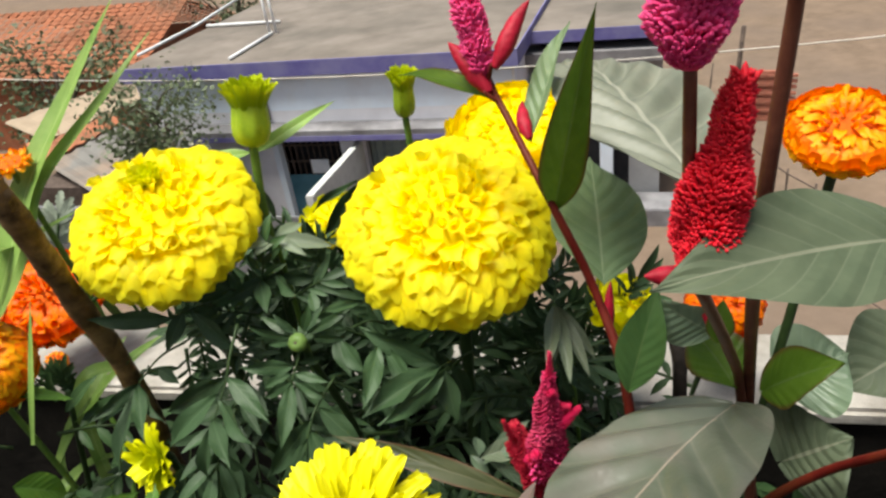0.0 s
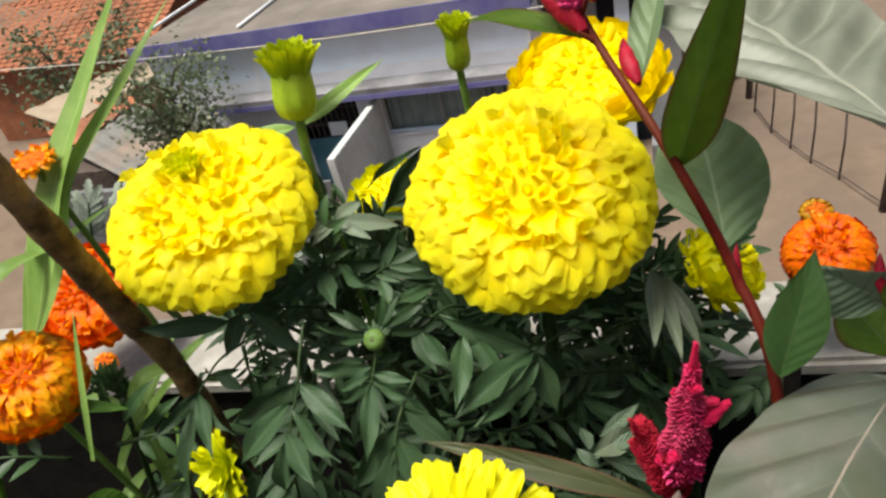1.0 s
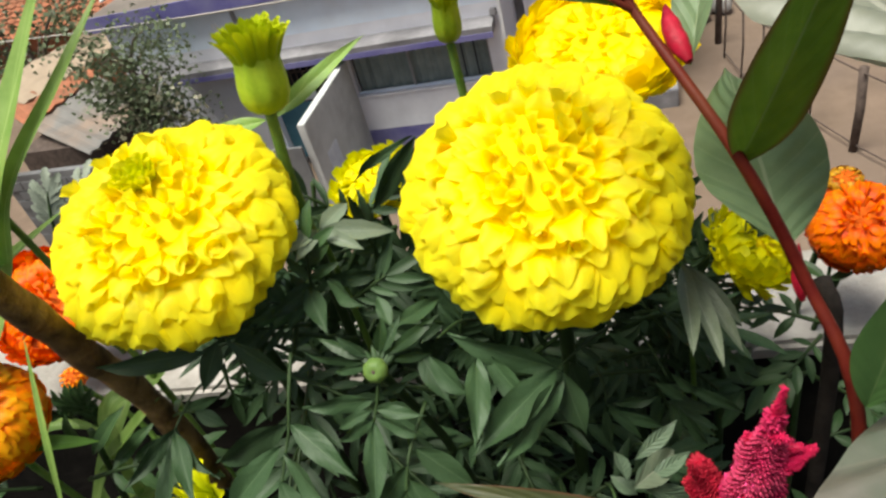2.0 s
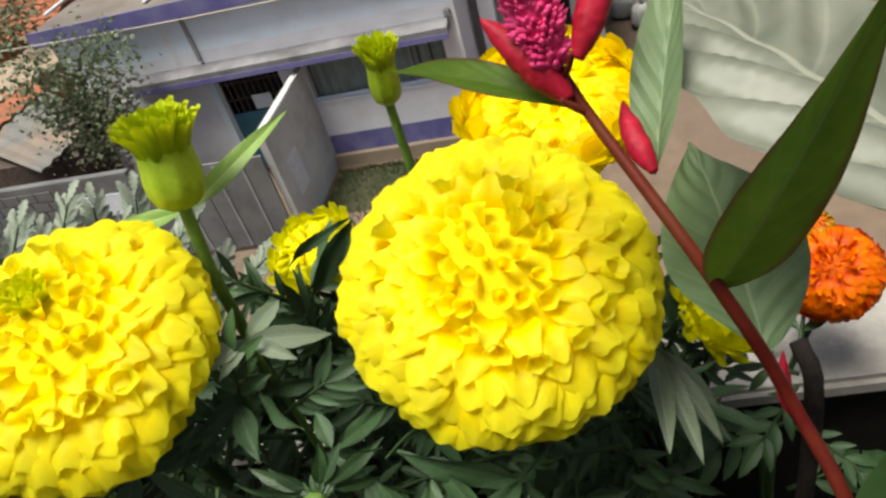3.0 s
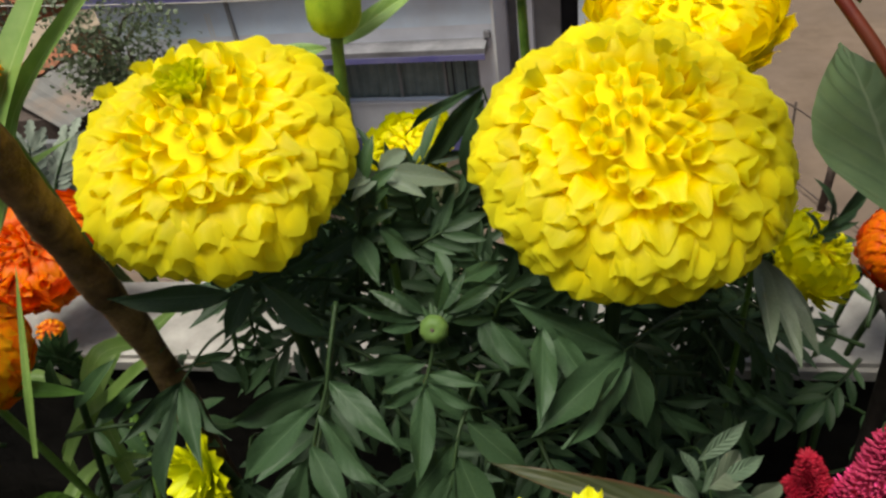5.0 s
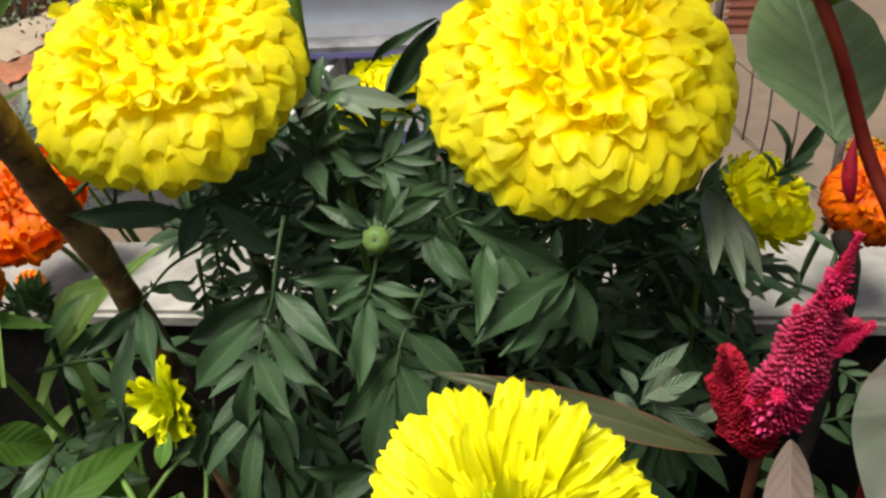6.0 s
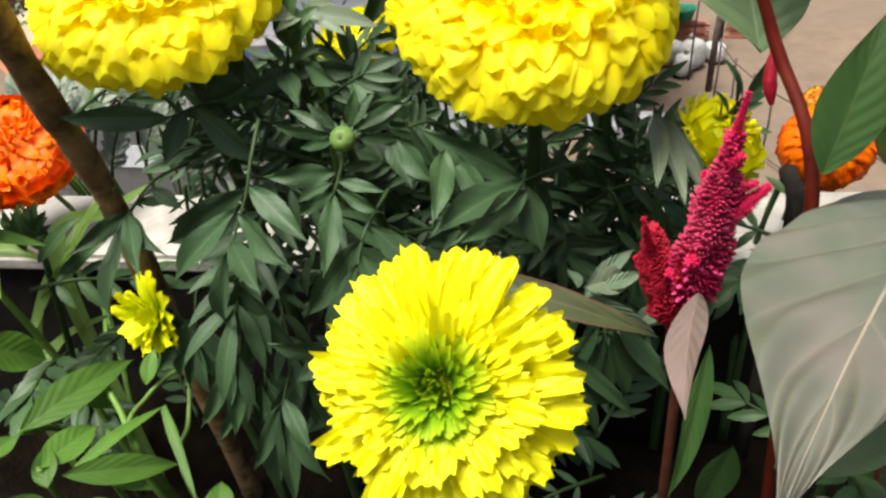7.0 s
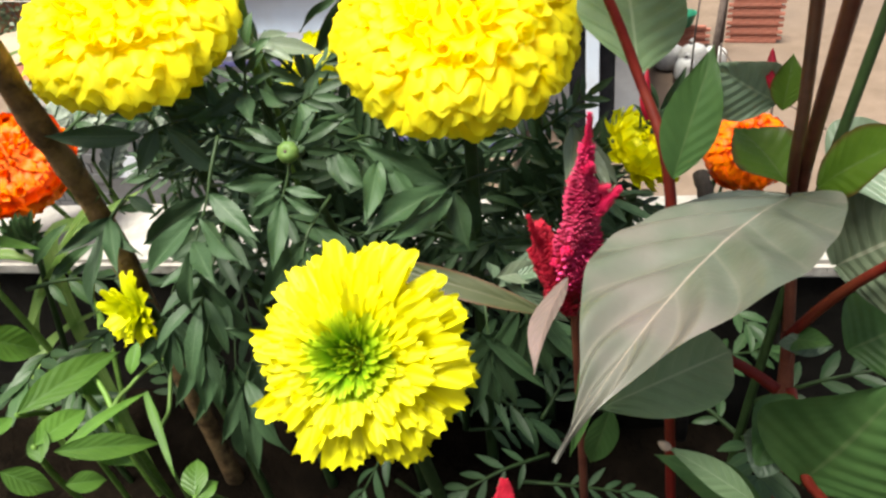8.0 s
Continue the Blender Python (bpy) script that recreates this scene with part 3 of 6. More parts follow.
def far_tree(name, x, y, h, seed, label):
    t = thing(name, label, "tree", HOUSE)
    rng = random.Random(seed)
    stem(t, "trunk", [(x, y, EARTH - .1), (x + .1, y, h * .4), (x + .2, y + .1, h * .8)], 0.14, 0.06, TREE_BARK)
    verts, faces, uvs = [], [], []
    cl = [Vector((x + rng.gauss(0, h * .2), y + rng.gauss(0, h * .2), h * rng.uniform(.35, 1))) for _ in range(14)]
    for c in cl[:6]:
        stem(t, "limb", [(x + .1, y, h * .4), ((x + c.x) / 2, (y + c.y) / 2, c.z * .8), c], 0.05, 0.015, TREE_BARK, 5, steps=3)
    for i in range(1500):
        p = rng.choice(cl) + Vector((rng.gauss(0, .35), rng.gauss(0, .35), rng.gauss(0, .3)))
        m = basis(p, (rng.gauss(0, 1), rng.gauss(0, 1), rng.gauss(-.4, .6)), (rng.gauss(0, .5), rng.gauss(0, .5), 1))
        l, w = rng.uniform(.1, .2), rng.uniform(.04, .08)
        k = len(verts)
        for q, uvq in (((0, 0, 0), (.5, 0)), ((w, l * .5, .02), (1, .5)), ((0, l, -.02), (.5, 1)), ((-w, l * .5, .02), (0, .5))):
            verts.append(m @ Vector(q))
            uvs.append(uvq)
        faces.append((k, k + 1, k + 2, k + 3))
    put("crown", mesh_of("crown", verts, faces, TREE_LEAF, uvs), t, kind="stuff")


far_tree("tree", -13.2, 3.2, 3.4, 11, "dusty green tree beside the shed roofs")
far_tree("tree", -11.0, 9.5, 4.6, 12, "dark leafy tree behind the flat roof")
far_tree("tree", -17.5, 1.5, 3.0, 13, "dusty green tree beside the tiled house")


def yard_fence():
    f = thing("yard_fence", "thin fence of dark sticks and a rail in the yard", "fence", HOUSE)
    line = [(3.9, 2.6), (4.1, 1.6), (4.35, .9), (4.6, .3), (4.95, -.3), (5.4, -1.3), (5.9, -2.2)]
    for i, (x, y) in enumerate(line):
        r = 0.07 if i in (5,) else 0.02
        v, fc, uv = tube_data(((x, y, EARTH - .05), (x + .03, y, 0.45), (x + .02, y + .03, 1.15)), r, 6)
        put("post", mesh_of("post", v, fc, WOOD, uv), f)
    for z in (-0.15, 1.08):
        v, fc, uv = tube_data([(x, y, z) for x, y in line], 0.014, 5)
        put("rail", mesh_of("rail", v, fc, WOOD, uv), f)
    for label, x0, y0, n, rows, turn in (("tall stack of dusty red bricks in the far yard", 4.5, 6.4, 5, 17, -6), ("low stack of red bricks in the far yard", 2.85, 6.3, 5, 7, -8)):
        b = thing("brick_stack", label, "bricks", HOUSE @ pose(x0, y0, EARTH, 0, 0, turn), "brick stacks")
        me = None
        for r in range(rows):
            for c in range(n):
                at = pose(c * .235 + .11 * (r % 2), .02 * ((c * 3 + r) % 3 - 1), .036 + r * .074, 0, 0, (c * 7 + r * 3) % 5 - 2)
                if me is None:
                    first = part("brick", box(-.114, .114, -.055, .055, -.036, .036, .006), BRICK, b)
                    first.matrix_basis, me = at, first.data
                else:
                    put("brick", me, b, at)
    # a green basin on the low bricks
    b = thing("basin", "green plastic basin on a low stack of bricks", "basin", HOUSE @ pose(3.35, 6.22, EARTH + .518))
    prof = ((.0, .0), (.2, .0), (.24, .14), (.29, .3), (.315, .31), (.30, .285), (.23, .05), (.0, .04))
    verts, faces = [], []
    for r, z in prof:
        verts += [(max(r, .002) * math.cos(k * math.pi / 12), max(r, .002) * math.sin(k * math.pi / 12), z) for k in range(24)]
    for j in range(len(prof) - 1):
        faces += [(j * 24 + k, j * 24 + (k + 1) % 24, j * 24 + 24 + (k + 1) % 24, j * 24 + 24 + k) for k in range(24)]
    put("bowl", mesh_of("bowl", verts, faces, GREEN_PLASTIC), b)
    # filled sacks leaning on one another
    for i, (x, y, z, w, hgt, tilt) in enumerate(((3.0, 4.7, 0, .33, .62, 4), (3.55, 4.45, 0, .34, .7, -6), (3.3, 4.1, 0, .3, .5, 8), (4.05, 4.9, 0, .3, .45, 3))):
        k = thing("sack", "filled whitish woven sack standing in the far yard", "sack", HOUSE @ pose(x, y, EARTH, tilt, tilt * .5, i * 40), "sacks")
        v, f = ellipsoid(1, 1, 20, 14)
        verts = []
        for q in v:
            q = Vector(q)
            sq = 1 / max(.72, abs(q.x) ** 4 + abs(q.y) ** 4) ** .25
            bump = 1 + .09 * noise.noise((q.x * 2 + i, q.y * 2, q.z * 2))
            verts.append((q.x * w * sq * bump, q.y * w * .7 * sq * bump, hgt * (.5 + .5 * (abs(q.z) ** .6 * (1 if q.z > 0 else -1)))))
        put("bag", mesh_of("bag", verts, f, SACK), k)
        v, f, uv = tube_data(((0, 0, hgt * .97), (.02, 0, hgt + .05), (.01, .02, hgt + .1)), [.05, .035, .07], 8)
        put("tied_neck", mesh_of("tied_neck", v, f, SACK, uv), k)
    for x, y, hgt, r in ((3.85, 3.3, 1.8, .07), (3.46, 3.83, 2.0, .022), (4.2, 5.6, 2.3, .06)):
        k = thing("yard_post", "dark weathered wooden post standing in the yard", "post", HOUSE, "yard posts")
        v, f, uv = tube_data(((x, y, EARTH - .1), (x + .03, y, hgt * .5), (x + .08, y + .02, hgt)), [r, r * .95, r * .85], 8)
        put("shaft", mesh_of("shaft", v, f, WOOD, uv), k)


yard_fence()


def cable():
    c = thing("overhead_cable", "thin pale overhead cable crossing the yard", "cable", HOUSE)
    v, f, uv = tube_data([(x, -1.0 - .1 * x * 0, 3.62 - 0.0 * x + 0.004 * (x + 2) ** 2 - .1) for x in range(-14, 12)], 0.011, 5)
    put("wire", mesh_of("wire", v, f, CABLE, uv), c)


cable()


def grass_patch():
    rng = random.Random(9)
    verts, faces, uvs = [], [], []
    for i in range(9000):
        x, y = rng.uniform(-3.0, -.2), rng.uniform(-2.0, -.25)
        if rng.random() > 1.15 + y * .5 + .5 * noise.noise((x * 1.5, y * 1.5, 3)):
            continue
        h, a = rng.uniform(.04, .10), rng.uniform(0, 6.28)
        dx, dy = math.cos(a) * .012, math.sin(a) * .012
        k = len(verts)
        z = EARTH - .03
        verts += [(x - dx, y - dy, z), (x + dx, y + dy, z), (x + rng.gauss(0, .02), y + rng.gauss(0, .02), z + h + .03)]
        uvs += [(0, 0), (1, 0), (.5, 1)]
        faces.append((k, k + 1, k + 2))
    put("grass", mesh_of("grass", verts, faces, GRASS, uvs), None, HOUSE, "short green grass before the house", "grass", "stuff")


grass_patch()


def turf():
    n = 24
    verts, faces = [], []
    for j in range(n + 1):
        for i in range(n + 1):
            u, v = i / n * 2 - 1, j / n * 2 - 1
            r = 1 - max(abs(u), abs(v))
            x, y = -1.65 + 1.45 * u + .12 * noise.noise((u * 3, v * 3, 1)), -1.0 + .75 * v + .12 * noise.noise((u * 3, v * 3, 7))
            verts.append((x, y, EARTH - .03 + .05 * min(1, r * 4) + .012 * noise.noise((x * 6, y * 6, 0))))
    for j in range(n):
        for i in range(n):
            k = j * (n + 1) + i
            faces.append((k, k + 1, k + n + 2, k + n + 1))
    put("turf", mesh_of("turf", verts, faces, TURF), None, HOUSE, "worn mossy turf before the house", "turf", "stuff")
    a = thing("cement_step", "grey cement step beside the set-back wing", "step", HOUSE)
    part("block", box(1.9, 2.9, 0.75, 1.55, EARTH - .05, 0.1, .02), LEDGE_GREY, a)


turf()

# ---- the parapet with its planting bed ----
TOP = 6.50
BED = pose(0.0, 0.0, 0.0, 0, 0, -10.3)


def parapet():
    # wall face below the coping carries painted shade
    w = part("wall_parapet", box(-2.5, 2.5, 0.331, 0.391, 5.3, TOP - .012), SHADE_CEMENT, None)
    part("coping", box(-2.5, 2.5, 0.325, 0.397, TOP - .012, TOP, 0.003), CONCRETE, w, "rough pale concrete coping")
    w.matrix_basis = BED
    tagged(w, "parapet wall coloured near black for shade, with a pale concrete coping", "wall", kind="structure")
    # out of view; its dark colour holds down the fill light
    f = part("floor", box(-2.5, 2.5, -4.5, 0.325, 5.2, 5.5), TERRACE, None)
    f.matrix_basis = BED
    tagged(f, "unseen terrace floor, kept dark to cut bounced light", "floor", kind="structure")
    b = part("wall_building", box(-2.5, 2.5, 0.10, 0.395, EARTH - .1, 5.2), CEMENT, None)
    b.matrix_basis = BED
    tagged(b, "grey cement wall below the terrace", "wall", kind="structure")
    # unseen wall, added to limit the light on the plants' fronts
    w2 = part("wall_sky_block", box(-2.5, 2.5, -4.7, -4.5, 5.2, 8.0), YARD_GREY, None)
    w2.matrix_basis = BED
    tagged(w2, "unseen grey wall added behind the terrace to hold back skylight", "wall", kind="structure")
    t = thing("planter", "long planter of garden soil, darkened for shade, against the parapet", "planter", BED)
    part("trough", box(-1.2, 1.2, -0.16, 0.318, 5.5, 6.36, 0.01), CEMENT, t)
    nx, ny = 120, 30
    verts, faces = [], []
    for j in range(ny + 1):
        for i in range(nx + 1):
            x, y = -1.15 + 2.3 * i / nx, -0.14 + 0.44 * j / ny
            z = 6.395 + .02 * noise.noise((x * 14, y * 14, 0)) + .008 * noise.noise((x * 60, y * 60, 2))
            verts.append((x, y, z))
    for j in range(ny):
        for i in range(nx):
            k = j * (nx + 1) + i
            faces.append((k, k + 1, k + nx + 2, k + nx + 1))
    put("soil", mesh_of("soil", verts, faces, SOIL), t, label="crumbly dark soil, deepened in colour for shade")


parapet()


# ---- flowers ----
def petal_mesh(name, material, w, l, cup, curl, ruffle, seed, base=0.35, notch=0.05, blunt=.75, teeth=5.5):
    """A petal along +Y, upper face +Z: broad rounded lip, cupped sides, softly waved rim that rolls back."""
    rng = random.Random(seed)
    nx = 8
    vs = (0, .25, .45, .62, .77, .9, .97, 1)
    verts, faces, uvs = [], [], []
    ph = rng.uniform(0, 6)
    skew = rng.uniform(-.06, .06)
    rnd = min(.55, blunt * w / l)
    for v in vs:
        half = w * (base + (1 - base) * min(1, v / .6) ** .8)
        for i in range(nx + 1):
            s = i / nx * 2 - 1
            x = half * s * (1 - .22 * v ** 5 * s * s)
            y = l * (v - rnd * (.6 * s * s + .4 * s ** 4) * v ** 3 + skew * s * v - notch * v ** 6 * math.cos(s * teeth + ph))
            z = cup * w * s * s * (0.55 + .45 * v) - curl * l * v ** 3 + ruffle * w * v ** 4 * (1 - .4 * s * s) * math.sin(s * 5.0 + ph)
            verts.append((x, y, z))
            uvs.append((i / nx, v))
    for j in range(len(vs) - 1):
        for i in range(nx):
            k = j * (nx + 1) + i
            faces.append((k, k + 1, k + nx + 2, k + nx + 1))
    return mesh_of(name, verts, faces, material, uvs)


def funnel_mesh(name, material, w, l, seed):
    """A rolled floret along +Y: a narrow tube that flares into a wavy mouth."""
    rng = random.Random(seed)
    ph = rng.uniform(0, 6)
    verts, faces, uvs = [], [], []
    prof = ((0, .3), (.35, .5), (.65, .72), (.85, .92), (.95, 1.06), (1, 1.18))
    seg = 14
    for v, r in prof:
        for k in range(seg):
            a = 2 * math.pi * k / seg
            rr = w * r * (1 + .14 * v ** 3 * math.cos(2 * a + ph) + .06 * v ** 4 * math.cos(5 * a + ph * 2))
            y = l * v * (1 - .1 * v * math.cos(a + ph)) + l * .05 * v ** 4 * math.sin(4 * a + ph)
            verts.append((rr * math.cos(a), y, rr * math.sin(a)))
            uvs.append((k / seg, v))
    for j in range(len(prof) - 1):
        for k in range(seg):
            b = (k + 1) % seg
            faces.append((j * seg + k, j * seg + b, (j + 1) * seg + b, (j + 1) * seg + k))
    return mesh_of(name, verts, faces, material, uvs)


def flower(plant, centre, axis, R, H, n, material, heart, seed, pw, pl, theta=2.0, a0=0.25, a1=1.05, label="", core=.72, size0=.5, tuft=None, skirt=1.2):
    """A pompon head: overlapping cupped petals in a spiral over a rounded heart."""
    rng = random.Random(seed)
    v, f = ellipsoid(R * core, H * core)
    ax = Vector(axis).normalized()
    x = ax.cross(Vector((0.31, 0.77, 0.2))).normalized()
    m = Matrix((x, ax.cross(x), ax)).transposed().to_4x4()
    m.translation = Vector(centre)
    head = put("flower_head", mesh_of("flower_head", v, f, heart), plant, m, label)
    kinds = [petal_mesh("petal", material, pw * .5, pl, rng.uniform(-.1, .16), rng.uniform(.48, .75), rng.uniform(.15, .3), seed * 31 + k, base=.55, notch=.028, blunt=.5, teeth=6.0) for k in range(10)]
    cups = [petal_mesh("petal", material, pw * .46, pl, rng.uniform(.2, .5), rng.uniform(.45, .7), rng.uniform(.18, .32), seed * 37 + k, base=.55, notch=.03, blunt=.5, teeth=6.0) for k in range(8)]
    funnels = [funnel_mesh("petal", material, pw * .24, pl, seed * 41 + k) for k in range(5)]
    # a tight tuft of unopened florets to one side of the heart
    if tuft:
        fl = [petal_mesh("floret", tuft, pw * .17, pl * .5, 1.0, .05, .3, seed * 91 + k, base=.8) for k in range(3)]
        cnt, off, span = 26, .27, .17
        lean = m.to_3x3().inverted() @ Vector((-.3, .9, .3))
        lean.z = 0
        lean.normalize()
        for i in range(cnt):
            rr, a = span * math.sqrt((i + .5) / cnt), i * 2.39996
            th, ph = rr, a
            q = Vector((math.sin(th) * math.cos(ph) * R + off * R * lean.x, math.sin(th) * math.sin(ph) * R + off * R * lean.y, 0))
            q.z = H * math.sqrt(max(.05, 1 - (q.x ** 2 + q.y ** 2) / R ** 2)) * .97
            d = Vector((q.x * .5 / R + math.cos(a) * .3, q.y * .5 / R + math.sin(a) * .3, 1))
            put("floret", rng.choice(fl), head, basis(q - d.normalized() * pl * .3, d, (-math.cos(a), -math.sin(a), .3)) @ Matrix.Scale(rng.uniform(.8, 1.15), 4))
    ct = math.cos(theta)
    for i in range(n):
        fr = (i + .5) / n
        th = min(theta, math.acos(1 - fr * (1 - ct)) + rng.gauss(0, .025))
        ph = i * 2.39996 + rng.gauss(0, .05)
        s, c = math.sin(th), math.cos(th)
        p = Vector((R * s * math.cos(ph), R * s * math.sin(ph), H * c * (skirt if c < 0 else 1)))
        p *= 1 + .055 * noise.noise(Vector((s * math.cos(ph), s * math.sin(ph), c)) * 1.7 + Vector((seed, 0, 0)))
        N = Vector((p.x / R ** 2, p.y / R ** 2, p.z / H ** 2)).normalized()
        T = Vector((c * math.cos(ph), c * math.sin(ph), -s * H / R)).normalized()
        k = min(1, th / 1.7)
        al = a0 + (a1 - a0) * k ** .5 + rng.gauss(0, .05) + max(0, th - 1.35) * 1.1
        d = N * math.cos(al) + T * math.sin(al)
        face = N * math.sin(al) - T * math.cos(al)
        sc = (size0 + (1 - size0) * min(1, k * 1.5)) * rng.uniform(.88, 1.12)
        o = p * rng.uniform(.975, 1.02) * (1 - .35 * max(0, th - 1.4)) - d * pl * sc * .9
        mesh = rng.choice(funnels if th < .4 or (th < .8 and i % 4 == 0) else cups if th < .75 or rng.random() < .15 else kinds)
        q = basis(o, d, face + Vector((rng.gauss(0, .07), rng.gauss(0, .07), rng.gauss(0, .07))))
        put("petal", mesh, head, q @ Matrix.Scale(sc, 4))
    return head


def ray_flower(plant, centre, axis, R, material, seed, label):
    """An open flower: rows of long notched rays about a tuft of green florets."""
    rng = random.Random(seed)
    ax = Vector(axis).normalized()
    x = ax.cross(Vector((0.31, 0.77, 0.2))).normalized()
    m = Matrix((x, ax.cross(x), ax)).transposed().to_4x4()
    m.translation = Vector(centre)
    v, f = ellipsoid(R * .36, R * .2)
    head = put("flower_head", mesh_of("flower_head", v, f, HEAD_GREEN), plant, m, label)
    rows = ((24, .20, .80, -.05, .118, material), (26, .19, .77, .08, .112, material), (28, .18, .70, .2, .098, material), (32, .18, .60, .34, .08, material), (30, .17, .50, .5, .085, material), (32, .17, .40, .66, .065, material), (34, .16, .31, .82, .05, LIME_FLORET), (34, .13, .25, .98, .04, GREEN_FLORET))
    for k, (n, r0, ln, el, w, mat) in enumerate(rows):
        kinds = [petal_mesh("petal", mat, R * w, R * ln, rng.uniform(.2, .7), rng.uniform(.05, .3), rng.uniform(.22, .5), seed * 17 + k * 5 + q, base=.7, notch=.03, blunt=.22, teeth=6.0) for q in range(4)]
        for i in range(n):
            a = (i + .5 * (k % 2) + rng.uniform(-.28, .28)) * 2 * math.pi / n
            e = el + rng.gauss(0, .13)
            out = Vector((math.cos(a), math.sin(a), 0))
            d = out * math.cos(e) + Vector((0, 0, math.sin(e)))
            n_ = Vector((0, 0, math.cos(e))) - out * math.sin(e) + Vector((rng.gauss(0, .15), rng.gauss(0, .15), 0))
            put("petal", rng.choice(kinds), head, basis(out * R * r0 + Vector((0, 0, R * (.02 + .035 * k))), d, n_) @ Matrix.Scale(rng.uniform(.93, 1.08), 4))
    fl = [petal_mesh("floret", GREEN_FLORET, R * .035, R * .2, .9, .05, .3, seed * 91 + k, base=.7) for k in range(3)]
    for i in range(110):
        rr, a = R * .32 * math.sqrt((i + .5) / 110), i * 2.39996
        d = Vector((math.cos(a) * rr / R * 2.2, math.sin(a) * rr / R * 2.2, 1))
        put("floret", rng.choice(fl), head, basis(Vector((rr * math.cos(a), rr * math.sin(a), R * .2)), d, (-math.cos(a), -math.sin(a), .3)) @ Matrix.Scale(rng.uniform(.75, 1.15), 4))
    return head


def half_open(plant, base, axis, length, seed, label):
    """A half-open flower: a green cup from which two rows of petals flare."""
    rng = random.Random(seed)
    ax = Vector(axis).normalized()
    x = ax.cross(Vector((.31, .77, .2))).normalized()
    m = Matrix((x, ax.cross(x), ax)).transposed().to_4x4()
    m.translation = Vector(base)
    v, f = ellipsoid(length * .17, length * .24, 20, 12)
    head = put("flower_head", mesh_of("flower_head", v, f, DARK_STEM), plant, m, label)
    kinds = [petal_mesh("petal", TUFT_FLORET, length * .27, length, rng.uniform(.1, .4), rng.uniform(.05, .25), .25, seed * 19 + k, base=.5, notch=.04) for k in range(5)]
    for row, (n, spread) in enumerate(((11, 1.35), (10, 1.05), (9, .75), (7, .4))):
        for i in range(n):
            a = (i + .5 * row + rng.uniform(-.2, .2)) * 2 * math.pi / n
            out = Vector((math.cos(a), math.sin(a), 0))
            e = spread + rng.gauss(0, .12)
            d = out * math.sin(e) + Vector((0, 0, math.cos(e)))
            put("petal", rng.choice(kinds), head, basis(out * length * .14 + Vector((0, 0, length * .15)), d, Vector((0, 0, math.sin(e))) - out * math.cos(e)) @ Matrix.Scale(rng.uniform(.85, 1.1), 4))
    return head


def calyx_bud(plant, base, top, r, seed, label, flare=.5):
    """A closed bud: ribbed green cup with a brush of narrow crumpled petals."""
    base, top = Vector(base), Vector(top)
    h = (top - base).length
    verts, faces = [], []
    seg = 40
    prof = [(0, .14), (.03, .32), (.09, .48), (.2, .57), (.34, .58), (.46, .55), (.56, .53), (.64, .52)]
    for z, k in prof:
        for a in range(seg):
            w = 2 * math.pi * a / seg
            rr = r * k * (1 + 0.05 * math.cos(w * 8) * min(1, z * 4))
            verts.append((rr * math.cos(w), rr * math.sin(w), h * (z + (.035 * math.cos(w * 8) if z > .6 else 0))))
    for j in range(len(prof) - 1):
        for a in range(seg):
            b = (a + 1) % seg
            faces.append((j * seg + a, j * seg + b, (j + 1) * seg + b, (j + 1) * seg + a))
    ax = (top - base).normalized()
    x = ax.cross(Vector((0.3, 0.9, 0.1))).normalized()
    m = Matrix((x, ax.cross(x), ax)).transposed().to_4x4()
    m.translation = base
    bud = put("bud", mesh_of("bud", verts, faces, CALYX), plant, m, label)
    rng = random.Random(seed)
    strips = [petal_mesh("floret", BUD_FLORET, r * rng.uniform(.13, .19), h * rng.uniform(.4, .47), rng.uniform(.7, 1.1), rng.uniform(.04, .2), .3, seed * 13 + k, base=.85, notch=.04, blunt=.9, teeth=7) for k in range(6)]
    for i in range(96):
        fr = (i + .5) / 96
        rr = r * .5 * math.sqrt(fr)
        a = i * 2.39996
        o = Vector((rr * math.cos(a), rr * math.sin(a), h * (.53 + .03 * rng.random() - .02 * fr)))
        d = Vector((math.cos(a) * fr * flare + rng.gauss(0, .04), math.sin(a) * fr * flare + rng.gauss(0, .04), 1))
        put("floret", rng.choice(strips), bud, basis(o, d, (-math.cos(a), -math.sin(a), .2)) @ Matrix.Scale(rng.uniform(.88, 1.08), 4))
    return bud


